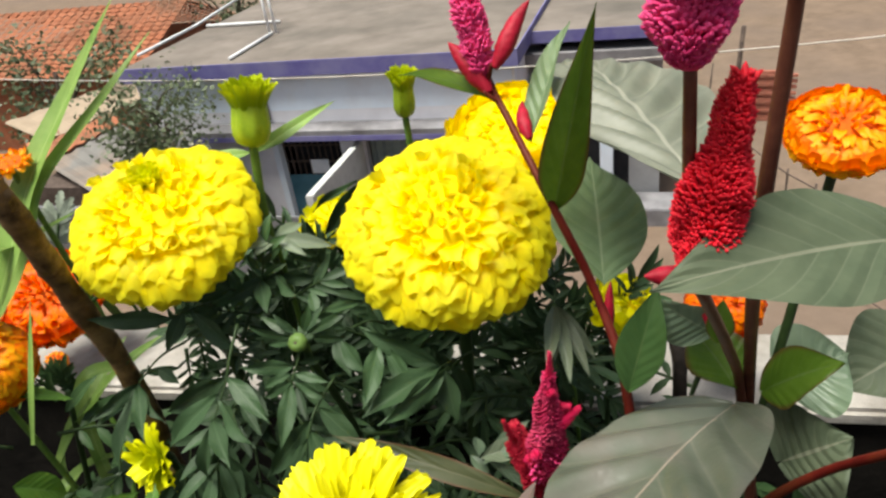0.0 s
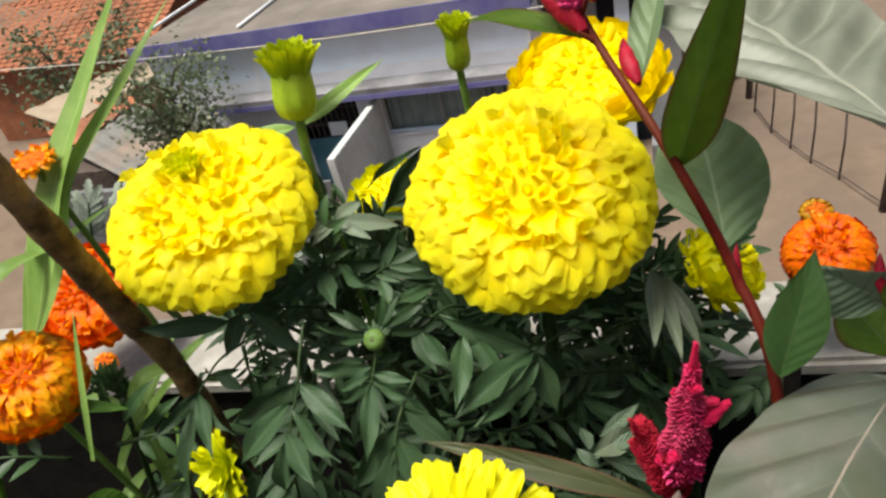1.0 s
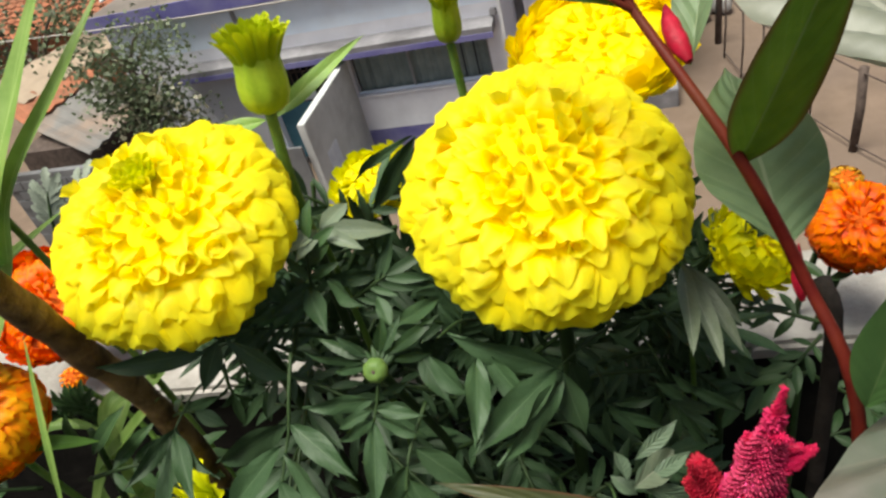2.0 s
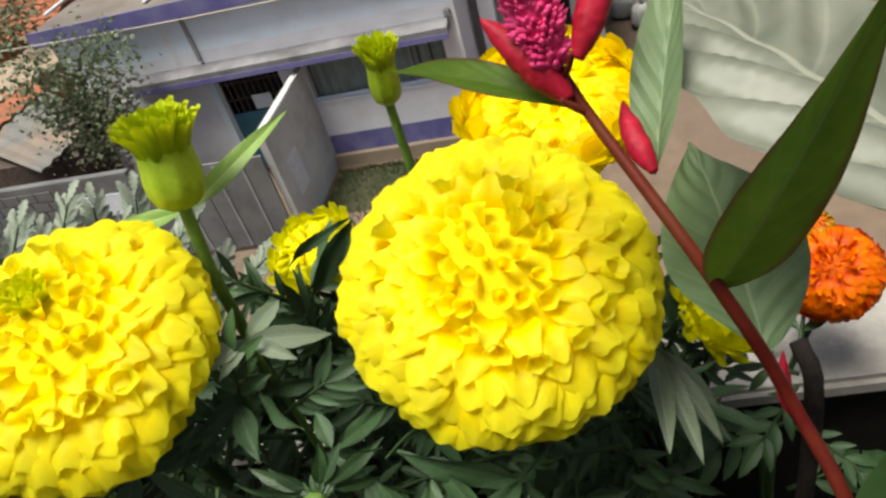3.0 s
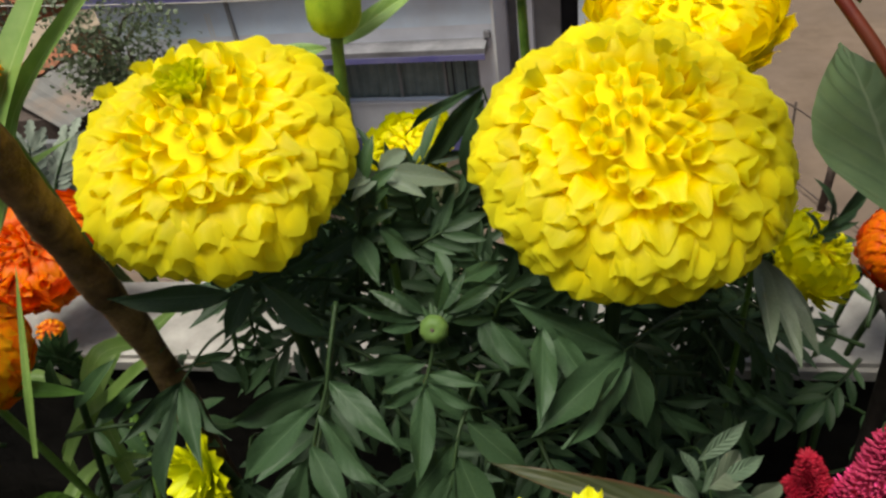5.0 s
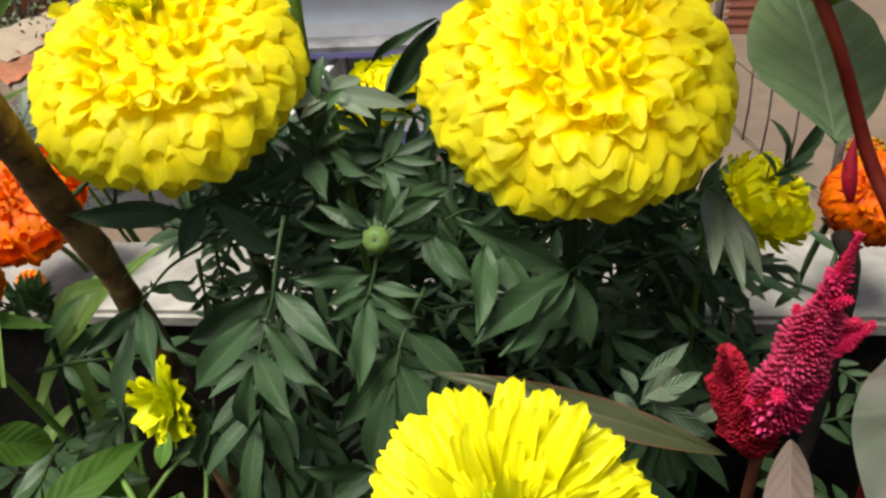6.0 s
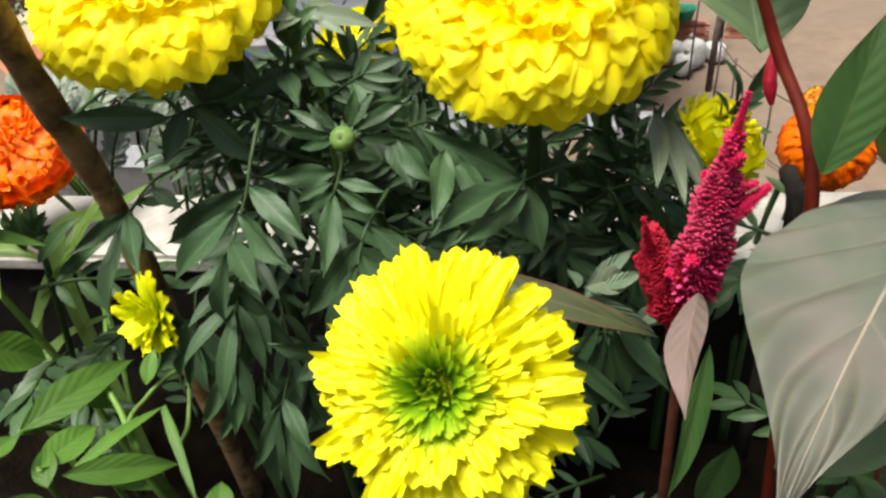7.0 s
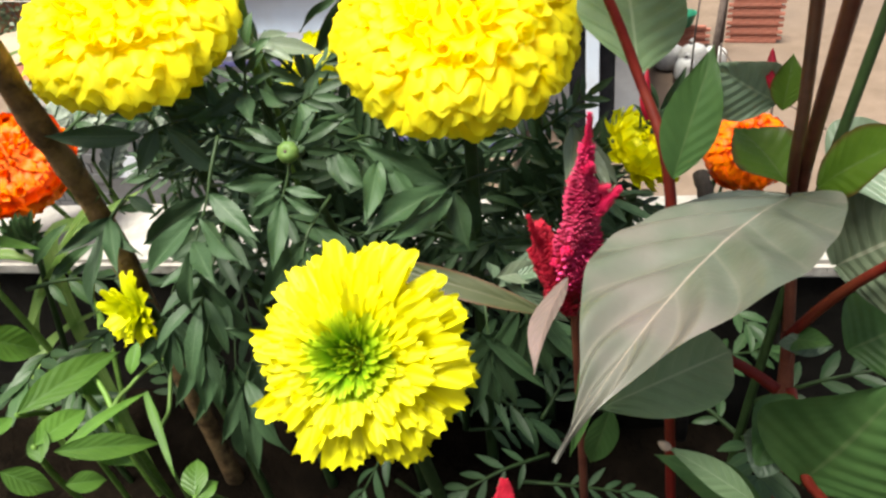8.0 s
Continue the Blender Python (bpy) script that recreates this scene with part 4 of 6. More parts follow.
# ---- leaves ----
def leaf_mesh(name, material, length, width, fold=0.25, bend=0.3, wave=0.0, ripple=0.0, nx=6, ny=12, peak=.42, tipness=1.0, serr=0.0, slant=.275, folds=8, root=.85):
    """A blade along +Y, upper face +Z: folded along its rib, bent down along its length."""
    verts, faces, uvs = [], [], []
    for j in range(ny + 1):
        v = j / ny
        if v < peak:
            half = math.sin(v / peak * math.pi / 2) ** root
        else:
            half = math.cos((v - peak) / (1 - peak) * math.pi / 2) ** tipness
        half = max(.02, half) * width * .5
        ang = bend * v
        y = length * (math.sin(ang) / bend if abs(bend) > 1e-3 else v)
        z = -length * ((1 - math.cos(ang)) / bend if abs(bend) > 1e-3 else 0)
        for i in range(nx + 1):
            s = i / nx * 2 - 1
            hx = half * s * (1 + serr * ((j % 2) - .5) * abs(s))
            zz = fold * abs(hx) + wave * width * s * abs(s) * math.sin(v * 9 + s * 2) + ripple * width * 2.4 * abs(s) * (1.08 - abs(s)) * math.cos((v - abs(s) * slant) * 2 * math.pi * folds) * math.sin(math.pi * v)
            verts.append((hx, y + zz * math.sin(ang), z + zz * math.cos(ang)))
            uvs.append((.5 + .5 * s, v))
    for j in range(ny):
        for i in range(nx):
            k = j * (nx + 1) + i
            faces.append((k, k + 1, k + nx + 2, k + nx + 1))
    return mesh_of(name, verts, faces, material, uvs)


LEAFLETS = [leaf_mesh("leaflet", LEAFLET, 1.0, w, .3, b, .02, 0, 4, 10, .45, .85, .06) for b, w in ((.2, .22), (.5, .25), (.8, .21), (-.15, .23))]
LEAFLETS_MID = [leaf_mesh("leaflet", MID_LEAFLET, 1.0, .3, .3, b, .02, 0, 4, 9, .45, .85, .12) for b in (.2, .6)]
LEAFLETS_GREY = [leaf_mesh("leaflet", GREY_LEAF, 1.0, .31, .15, b, .06, 0, 6, 10, .66, .6, .5) for b in (.2, .5)]
LEAFLETS_SILVER = [leaf_mesh("leaflet", SILVER_LEAF, 1.0, .34, .3, b, .05, 0, 6, 12, .42, .9, .04) for b in (.3, .7)]
LEAFLETS_PALE = [leaf_mesh("leaflet", PALE_LEAFLET, 1.0, .34, .35, b, .02, 0, 4, 9, .42, .9, .1) for b in (.2, .5)]


def pinnate(plant, base, tip, up, pairs, llen, seed, sag=0.15, meshes=None, spread=.85, r=.0009, grow=1.0):
    """A feathered marigold leaf: a rib with paired leaflets and one at its end."""
    meshes = meshes or LEAFLETS
    rng = random.Random(seed)
    base, tip, up = Vector(base), Vector(tip), Vector(up)
    span = (tip - base).length
    mid = (base + tip) / 2 + up.normalized() * span * sag
    path = smooth_path([base, mid, tip], 6)
    v, f, uv = tube_data(path, [r * (1.3 - .7 * i / (len(path) - 1)) for i in range(len(path))], 5)
    rib = put("leaf", mesh_of("leaf", v, f, DARK_STEM, uv), plant)
    n = len(path) - 1
    for k in range(pairs):
        fr = .28 + .66 * k / max(1, pairs - 1)
        i = min(n - 1, int(fr * n))
        p = path[i].lerp(path[i + 1], fr * n - i)
        d = (path[min(n, i + 1)] - path[i]).normalized()
        side = d.cross(up).normalized()
        for sg in (-1, 1):
            sp = spread * rng.uniform(.8, 1.15) * (1.15 - .45 * fr)
            dd = d * math.cos(sp) + side * sg * math.sin(sp) + up.normalized() * rng.uniform(-.25, .15)
            sc = llen * (.62 + .4 * fr ** grow) * rng.uniform(.85, 1.12)
            q = basis(p, dd, up + side * sg * rng.uniform(-.2, .35))
            put("leaflet", rng.choice(meshes), rib, q @ Matrix.Scale(sc, 4))
    d = (path[-1] - path[-2]).normalized()
    put("leaflet", rng.choice(meshes), rib, basis(path[-1], d + Vector((0, 0, -.1)), up) @ Matrix.Scale(llen * 1.12, 4))
    return rib


def broad(plant, base, tip, up, width, material, seed=0, fold=.2, bend=.5, wave=.05, ripple=.02, name="leaf", label="", peak=.42, tipness=1.1, slant=.275, folds=8, nx=14, root=.85):
    base, tip = Vector(base), Vector(tip)
    fold *= 1 + .2 * math.sin(1.7 * seed)
    ch = (tip - base).length
    length = ch / (2 * math.sin(abs(bend) / 2) / abs(bend)) if abs(bend) > 1e-3 else ch
    me = leaf_mesh(name, material, length, width, fold, bend, wave, ripple, nx, 56, peak, tipness, 0, slant, folds, root)
    m = basis(base, tip - base, up) @ Matrix.Rotation(bend / 2, 4, 'X')
    return put(name, me, plant, m, label)


def strap(plant, pts, width, material, up=(0, -.4, 1), name="blade", label="", keel=.35):
    """A long grass-like blade along points."""
    path = smooth_path(pts, 8)
    n = len(path)
    verts, faces, uvs = [], [], []
    up = Vector(up)
    for i, p in enumerate(path):
        v = i / (n - 1)
        d = (path[min(n - 1, i + 1)] - path[max(0, i - 1)]).normalized()
        s = d.cross(up).normalized()
        nn = s.cross(d)
        w = width * .5 * min(1, .55 + v * 1.2) * max(.04, (1 - v ** 3.5))
        for k in (-1, -.5, 0, .5, 1):
            verts.append(p + s * w * k + nn * abs(k) * w * keel)
            uvs.append((.5 + .5 * k, v))
    for i in range(n - 1):
        for k in range(4):
            a = i * 5 + k
            faces.append((a, a + 1, a + 6, a + 5))
    return put(name, mesh_of(name, verts, faces, material, uvs), plant, label=label)


def plume(plant, base, top, r, material, seed, n=420, label="", hair=.35, taper=.75, name="plume"):
    """A cockscomb spike: a tapering axis thick with small pointed florets."""
    rng = random.Random(seed)
    base, top = Vector(base), Vector(top)
    ax = top - base
    L = ax.length
    ax.normalize()
    x = ax.cross(Vector((.3, .5, .81))).normalized()
    y = ax.cross(x)
    verts, faces = [], []
    def floret(o, d, ln, w):
        a = d.cross(Vector((.2, .7, .4))).normalized()
        b = d.cross(a)
        k = len(verts)
        for fr, ww in ((0, .45), (.45, 1), (.8, .6)):
            for q in range(4):
                an = q * math.pi / 2
                verts.append(o + d * ln * fr + (a * math.cos(an) + b * math.sin(an)) * w * ww)
        verts.append(o + d * ln)
        for j in range(2):
            for q in range(4):
                faces.append((k + j * 4 + q, k + j * 4 + (q + 1) % 4, k + (j + 1) * 4 + (q + 1) % 4, k + (j + 1) * 4 + q))
        for q in range(4):
            faces.append((k + 8 + q, k + 8 + (q + 1) % 4, k + 12))
    def girth(h):
        return min(1, .45 + h * 3) * (1 - max(0, (h - .35) / .65) ** 1.5 * taper)

    v, f, _ = tube_data([base.lerp(top, i / 9) for i in range(10)], [r * max(.04, .56 * girth(i / 9)) for i in range(10)], 12)
    verts += v
    faces += f
    for i in range(n):
        h = (i + .5) / n
        a = i * 2.39996
        rr = r * girth(h) * (.8 + .35 * noise.noise((math.cos(a) * 1.3, math.sin(a) * 1.3, h * 5 + seed)))
        out = x * math.cos(a) + y * math.sin(a)
        d = (out + ax * rng.uniform(.4, 1.0)).normalized()
        ln = r * hair * rng.uniform(.8, 1.9)
        floret(base + ax * L * h + out * max(0, rr - ln * .7), d, ln, ln * .21)
    return put(name, mesh_of(name, verts, faces, material), plant, label=label)


def red_bud(plant, base, tip, r, material, label, seed=0, name="red_bud"):
    """A pointed flower bud, slightly bent, with a skin of small overlapping scales."""
    base, tip = Vector(base), Vector(tip)
    side = (tip - base).cross(Vector((.3, -.8, .5))).normalized()
    ln = (tip - base).length
    path, radii = [], []
    n, k = 44, 20
    for i in range(n):
        v = i / (n - 1)
        path.append(base.lerp(tip, v) + side * ln * .06 * math.sin(v * 3.1 + seed))
        radii.append(max(.0001, r * (.35 + .65 * math.sin(min(1, v / .36) * math.pi / 2)) * (1 if v < .36 else math.cos((v - .36) / .64 * math.pi / 2) ** .75)))
    vv, f, uv = tube_data(path, radii, k)
    out = []
    for i, q in enumerate(vv):
        row, col = min(n - 1, i // k), i % k
        scale = abs(math.sin(row * .72 + (col // 2 % 2) * 1.57)) * abs(math.sin(col * math.pi / 4 + row * .15))
        out.append(q + (q - path[row]) * (.07 * scale + .1 * noise.noise(q * 600)))
    return put(name, mesh_of(name, out, f, material, uv), plant, label=label)


VIEW = Vector((0, -.85, .5))

# the two great yellow heads, their buds and foliage


def yellow_plant_a():
    p = thing("marigold_plant", "marigold with a large yellow double flower and dark feathered leaves", "plant")
    flower(p, (-0.1275, 0.2545, 6.6795), (.01, -.41, .91), .0396, .0208, 350, YELLOW, HEAD_YELLOW, 3, .0136, .0118, theta=2.06, a0=.1, a1=.6, core=.78, size0=.5, skirt=2.2, tuft=TUFT_FLORET,
           label="large lemon-yellow double flower with a greenish heart")
    stem(p, "stem", [(-.118, .272, 6.38), (-.120, .27, 6.5), (-.126, .268, 6.60), (-.129, .262, 6.655)], .0032, .0024, DARK_STEM)
    calyx_bud(p, (-0.0926, 0.2795, 6.6985), (-0.0900, 0.2858, 6.7262), .0135, 7, "half-open yellow-green bud")
    # lower stem in the shade-darkened green, upper bud stem in the lit green
    stem(p, "stem", [(-.108, .292, 6.42), (-.102, .290, 6.56), (-.0965, .281, 6.645)], .0024, .0021, DARK_STEM)
    stem(p, "bud_stem", [(-.0965, .281, 6.645), (-0.0948, 0.2785, 6.6750), (-0.0926, 0.2800, 6.6995)], .0021, .0019, GREEN_STEM)
    # slender leaf pair behind the bud
    broad(p, (-0.0950, 0.2890, 6.6925), (-0.0609, 0.3110, 6.7045), (.2, -.6, .75), .0068, BLADE, fold=.3, bend=.12, label="slender green leaf", peak=.3)
    broad(p, (-0.0975, 0.2890, 6.6925), (-0.1321, 0.2880, 6.6912), (-.2, -.6, .75), .0064, BLADE, fold=.3, bend=.12, label="slender green leaf", peak=.3)
    return p


PA = yellow_plant_a()


def yellow_plant_b():
    p = thing("marigold_plant", "tall marigold with the largest lemon-yellow double flower", "plant")
    flower(p, (-0.0147, 0.2535, 6.6632), (.02, -.50, .86), .0447, .0245, 400, YELLOW, HEAD_YELLOW, 4, .0142, .0126, theta=2.06, a0=.1, a1=.6, core=.78, size0=.5, skirt=2.2,
           label="largest lemon-yellow double flower, ruffled petals")
    stem(p, "stem", [(-.02, .275, 6.38), (-.018, .274, 6.5), (-.014, .27, 6.6), (-.013, .262, 6.64)], .0034, .0026, DARK_STEM)
    calyx_bud(p, (-0.0332, 0.3390, 6.6835), (-0.0312, 0.3370, 6.7085), .0094, 8, "closed yellow-green bud", .2)
    # again darkened for shade below, lit green near the bud
    stem(p, "stem", [(-.035, .30, 6.39), (-.03, .334, 6.55), (-0.0318, 0.3385, 6.635)], .0023, .0020, DARK_STEM)
    stem(p, "bud_stem", [(-0.0318, 0.3385, 6.635), (-0.0328, 0.3385, 6.6620), (-0.0332, 0.3390, 6.6845)], .0020, .0018, GREEN_STEM)
    return p


PB = yellow_plant_b()


def yellow_plant_c():
    p = thing("marigold_plant", "marigold with a broad flat yellow flower behind the others", "plant")
    flower(p, (0.0188, 0.3165, 6.6755), (-.05, -.3, .95), .0325, .0130, 190, YELLOW, HEAD_YELLOW, 5, .0115, .0118, theta=1.95, a0=.35, a1=1.05, core=.78,
           label="broad flattened yellow double flower")
    stem(p, "stem", [(.02, .312, 6.38), (.02, .315, 6.5), (.0197, .317, 6.66)], .003, .0024, DARK_STEM)
    flower(p, (-0.0822, 0.3477, 6.6235), (-.25, -.2, .9), .0212, .0115, 120, YELLOW_GREEN, HEAD_YELLOW, 6, .007, .011, theta=2.0,
           label="small opening yellow-green flower")
    stem(p, "stem", [(-.07, .34, 6.38), (-.078, .345, 6.5), (-.082, .3475, 6.617)], .0026, .002, DARK_STEM)
    flower(p, (0.0648, 0.2935, 6.5850), (.5, -.3, .6), .0198, .0135, 130, YELLOW_GREEN, HEAD_YELLOW, 9, .007, .012, theta=2.2,
           label="opening yellow flower with narrow petals")
    stem(p, "stem", [(.05, .29, 6.38), (.055, .295, 6.5), (.064, .296, 6.57)], .0026, .002, DARK_STEM)
    return p


PC = yellow_plant_c()


def yellow_plant_d():
    p = thing("marigold_plant", "low marigold with a yellow flower showing its green heart", "plant")
    ray_flower(p, (-0.0497, 0.1425, 6.6172), (-.16, -.77, .66), .0306, RAY_YELLOW, 12, "bright yellow flower with a green heart")
    stem(p, "stem", [(-.03, .19, 6.38), (-.04, .175, 6.5), (-.048, .153, 6.600), (-.0496, .1435, 6.614)], .003, .0024, DARK_STEM)
    half_open(p, (-.1640, .2460, 6.5610), (-.55, -.62, .30), .0150, 13, "drooping half-open yellow flower")
    stem(p, "stem", [(-.14, .24, 6.38), (-.145, .238, 6.5), (-.163, .248, 6.560)], .0024, .002, DARK_STEM)
    return p


PD = yellow_plant_d()


def dx_(c):
    return .03 * (1 if c[0] < 0 else -1)


def orange_plants():
    specs = [((-0.2479, 0.2670, 6.6070), .0275, .0215, ORANGE, (.3, -.4, .8), 150, "orange double flower"),
             ((-0.3065, 0.4150, 6.5555), .040, .020, DEEP_ORANGE, (.1, -.5, .8), 160, "deep orange-red double flower"),
             ((-0.2235, 0.3157, 6.6915), .0105, .0016, ORANGE, (0, -.2, 1), 40, "flat orange flower seen edge-on"),
             ((-0.2832, 0.3612, 6.5393), .008, .008, ORANGE, (.2, -.4, .8), 30, "small orange bud flower"),
             ((0.1245, 0.318, 6.562), .0230, .021, DEEP_ORANGE, (-.3, -.5, .8), 130, "deep orange double flower"),
             ((0.1232, 0.3300, 6.5795), .0085, .0055, FADED_ORANGE, (-.1, -.3, .9), 40, "small faded brownish-orange flower"),
             ((0.1040, 0.1914, 6.7140), .0175, .0088, ORANGE, (-.1, -.35, .9), 120, "orange double flower above the red stems")]
    for i, (c, R, H, mt, ax, n, label) in enumerate(specs):
        p = thing("marigold_plant", "marigold with " + ("an " if label[0] in "aeiou" else "a ") + label, "plant", group="orange marigolds")
        flower(p, c, ax, R, H, int(n * 1.6), mt, HEAD_ORANGE, 20 + i, R * .29, R * .36, theta=2.0, a0=.2, a1=1.0, label=label)
        rng = random.Random(i + 70)
        for k in range(3):
            a, zz = k * 2.4 + i, rng.uniform(6.42, max(6.46, c[2] - H * 1.4))
            q = Vector((c[0] + dx_(c) * .7, min(c[1], .3), zz))
            pinnate(p, q, q + Vector((math.cos(a) * .045, math.sin(a) * .035, rng.uniform(-.01, .025))), Vector((0, -.4, 1)), 4, rng.uniform(.016, .024), 900 + i * 10 + k, .1, LEAFLETS_MID)
        dx = dx_(c)
        stem(p, "stem", [(c[0] + dx, min(c[1], .3), 6.38), (c[0] + dx * .6, c[1], (6.4 + c[2]) / 2), (c[0], c[1], c[2] - H * .4)], .002, .0015, GREEN_STEM if c[0] < 0 else DARK_STEM)


orange_plants()


def feather(plant, rib, leaflets, meshes=None, r=.00052):
    """One feathered leaf: a rib through points and leaflets, each from its base to its tip with a width."""
    path = smooth_path(rib, 5)
    v, f, uv = tube_data(path, [r * (1.3 - .6 * i / (len(path) - 1)) for i in range(len(path))], 6)
    ob = put("leaf", mesh_of("leaf", v, f, DARK_STEM, uv), plant)
    for i, (a, b, w) in enumerate(leaflets):
        a, b = Vector(a), Vector(b)
        e = b - a
        side = e.cross(VIEW)
        up = VIEW + side.normalized() * (.35 if i % 2 else -.3)
        put("leaflet", (meshes or FRONT)[i % 4], ob, basis(a, e, up) @ Matrix.Diagonal((w * .86, e.length, e.length, 1)))
    return ob


FRONT = [leaf_mesh("leaflet", LEAFLET, 1.0, 1.0, f, b, .03, 0, 6, 16, p, 1.3, .03) for f, b, p in ((.1, .25, .42), (.14, .4, .48), (.08, .12, .38), (.12, .32, .45))]


def foliage():
    """Feathered leaves of the yellow marigolds."""
    # the leaf under the round bud
    bud = (-0.0739, 0.2130, 6.6443)
    v, f = ellipsoid(.0037, .0030, 24, 16)
    v = [Vector((q[0] * (1 + .03 * math.cos(8 * math.atan2(q[1], q[0]))), q[1] * (1 + .03 * math.cos(8 * math.atan2(q[1], q[0]))), q[2] - (.0007 * math.exp(-(q[0] ** 2 + q[1] ** 2) / 1.2e-6) if q[2] > 0 else 0))) for q in map(Vector, v)]
    green_bud = put("small_bud", mesh_of("small_bud", v, f, BUD_GREEN), PD, basis(bud, (1, 0, .2), (0, -.8, .6)), "small round green bud")
    v, f = ellipsoid(.0006, .0003, 10, 6)
    put("bud_eye", mesh_of("bud_eye", v, f, TREE_BARK), green_bud, pose(0, 0, .0024), "small brown eye")
    rng = random.Random(77)
    for i in range(18):
        a = i * .35 + rng.uniform(-.1, .1)
        d = Vector((math.cos(a), .5 + .3 * rng.random(), math.sin(a) * .9)).normalized()
        q = basis(Vector(bud) + Vector((0, .003, -.002)), d, VIEW) @ Matrix.Scale(rng.uniform(.006, .010), 4) @ Matrix.Diagonal((.7, 1, 1, 1))
        put("bract", rng.choice(LEAFLETS_MID), PD, q)
    for i, (an, ln, w) in enumerate(((.2, .014, .0036), (.5, .019, .0040), (.95, .012, .0036), (1.3, .011, .0040), (2.2, .011, .0036), (2.65, .016, .0036), (3.0, .020, .0042), (-.35, .013, .0032), (3.5, .012, .0034))):
        o = Vector(bud) + Vector((math.cos(an) * .004, .006, math.sin(an) * .003 - .002))
        e = Vector((math.cos(an), .35 + rng.uniform(-.2, .3), math.sin(an) * .75)).normalized() * ln
        broad(PD, o, o + e, VIEW + Vector((rng.gauss(0, .3), 0, rng.gauss(0, .3))), w, MID_LEAFLET if i % 2 else LEAFLET, fold=.25, bend=.35, label="small leaf about the bud", nx=6)
    stem(PD, "bud_stem", [(-.06, .25, 6.4), (-.064, .24, 6.55), (-.0725, .2185, 6.632), Vector(bud) + Vector((0, .002, -.003))], .002, .0013, DARK_STEM)
    feather(PD, [(-.0739, .2140, 6.6415), (-.0760, .2105, 6.6355), (-.0785, .2065, 6.6305)], [
        ((-.0785, .2065, 6.6305), (-.0816, .1868, 6.6164), .0080), ((-.0775, .2075, 6.6320), (-.0653, .1995, 6.6257), .0050),
        ((-.0770, .2085, 6.6335), (-.0630, .2046, 6.6306), .0045), ((-.0755, .2115, 6.6365), (-.0659, .2151, 6.6338), .0042),
        ((-.0785, .2075, 6.6310), (-.0914, .2057, 6.6241), .0052), ((-.0780, .2090, 6.6330), (-.0917, .2081, 6.6286), .0044),
        ((-.0770, .2105, 6.6355), (-.1001, .2131, 6.6343), .0075)])
    feather(PA, [(-.0990, .2240, 6.6480), (-.1016, .2140, 6.6400), (-.1035, .2080, 6.6330), (-.1065, .2025, 6.6270), (-.1090, .1960, 6.6210)], [
        ((-.1045, .2125, 6.6325), (-.1410, .2168, 6.6089), .0112), ((-.1070, .2070, 6.6285), (-.1333, .1967, 6.6126), .0100),
        ((-.1025, .2090, 6.6345), (-.0855, .1926, 6.6243), .0086), ((-.1055, .2035, 6.6290), (-.0916, .1794, 6.6254), .0096),
        ((-.1085, .1980, 6.6230), (-.0968, .1745, 6.6245), .0082), ((-.1090, .1965, 6.6215), (-.1235, .1944, 6.5915), .0084)])
    feather(PA, [(-.110, .235, 6.60), (-.1120, .2200, 6.6080), (-.1151, .2062, 6.6029)], [
        ((-.1151, .2062, 6.6029), (-.1272, .2157, 6.5471), .0125), ((-.1148, .2080, 6.6030), (-.1010, .1990, 6.5700), .0095), ((-.1140, .2110, 6.6040), (-.1395, .2200, 6.5700), .0090)])
    feather(PA, [(-.1380, .2560, 6.6200), (-.1480, .2470, 6.6190), (-.1560, .2361, 6.6131)], [
        ((-.1555, .2370, 6.6135), (-.1667, .2143, 6.6136), .0070), ((-.1560, .2361, 6.6131), (-.1655, .2060, 6.5912), .0080),
        ((-.1555, .2361, 6.6131), (-.1443, .2067, 6.6085), .0076), ((-.1550, .2370, 6.6135), (-.1408, .2134, 6.6100), .0070)])
    feather(PA, [(-.1120, .2480, 6.6450), (-.1200, .2390, 6.6480), (-.1295, .2350, 6.6468)], [
        ((-.1290, .2350, 6.6468), (-.1616, .2281, 6.6527), .0098), ((-.1214, .2370, 6.6484), (-.1043, .2249, 6.6310), .0100), ((-.1250, .2380, 6.6475), (-.1350, .2300, 6.6330), .0080)])
    feather(PB, [(.0000, .2450, 6.6100), (-.0120, .2340, 6.6150), (-.0237, .2219, 6.6189)], [
        ((-.0230, .2225, 6.6189), (-.0542, .2232, 6.6396), .0110), ((-.0237, .2219, 6.6189), (-.0500, .1935, 6.6262), .0120),
        ((-.0230, .2190, 6.6170), (-.0440, .1900, 6.6200), .0115), ((-.0215, .2225, 6.6170), (-.0200, .2090, 6.5990), .0110), ((-.0190, .2270, 6.6160), (-.0135, .2350, 6.5830), .0105)])
    feather(PB, [(-.0450, .2400, 6.6300), (-.0500, .2330, 6.6370), (-.0560, .2250, 6.6400)], [
        ((-.0461, .2200, 6.6335), (-.0492, .1943, 6.6269), .0095), ((-.0591, .2199, 6.6387), (-.0514, .2071, 6.6300), .0082),
        ((-.0620, .2215, 6.6385), (-.0560, .2090, 6.6285), .0080), ((-.0440, .2260, 6.6300), (-.0330, .2070, 6.6150), .0090)])
    feather(PB, [(-.0730, .2420, 6.6400), (-.0710, .2340, 6.6440), (-.0681, .2269, 6.6454)], [
        ((-.0685, .2275, 6.6454), (-.0519, .2428, 6.6415), .0062), ((-.0681, .2269, 6.6454), (-.0559, .2182, 6.6499), .0058),
        ((-.0690, .2270, 6.6450), (-.0608, .2205, 6.6416), .0050), ((-.0690, .2285, 6.6455), (-.0715, .2380, 6.6520), .0055)])
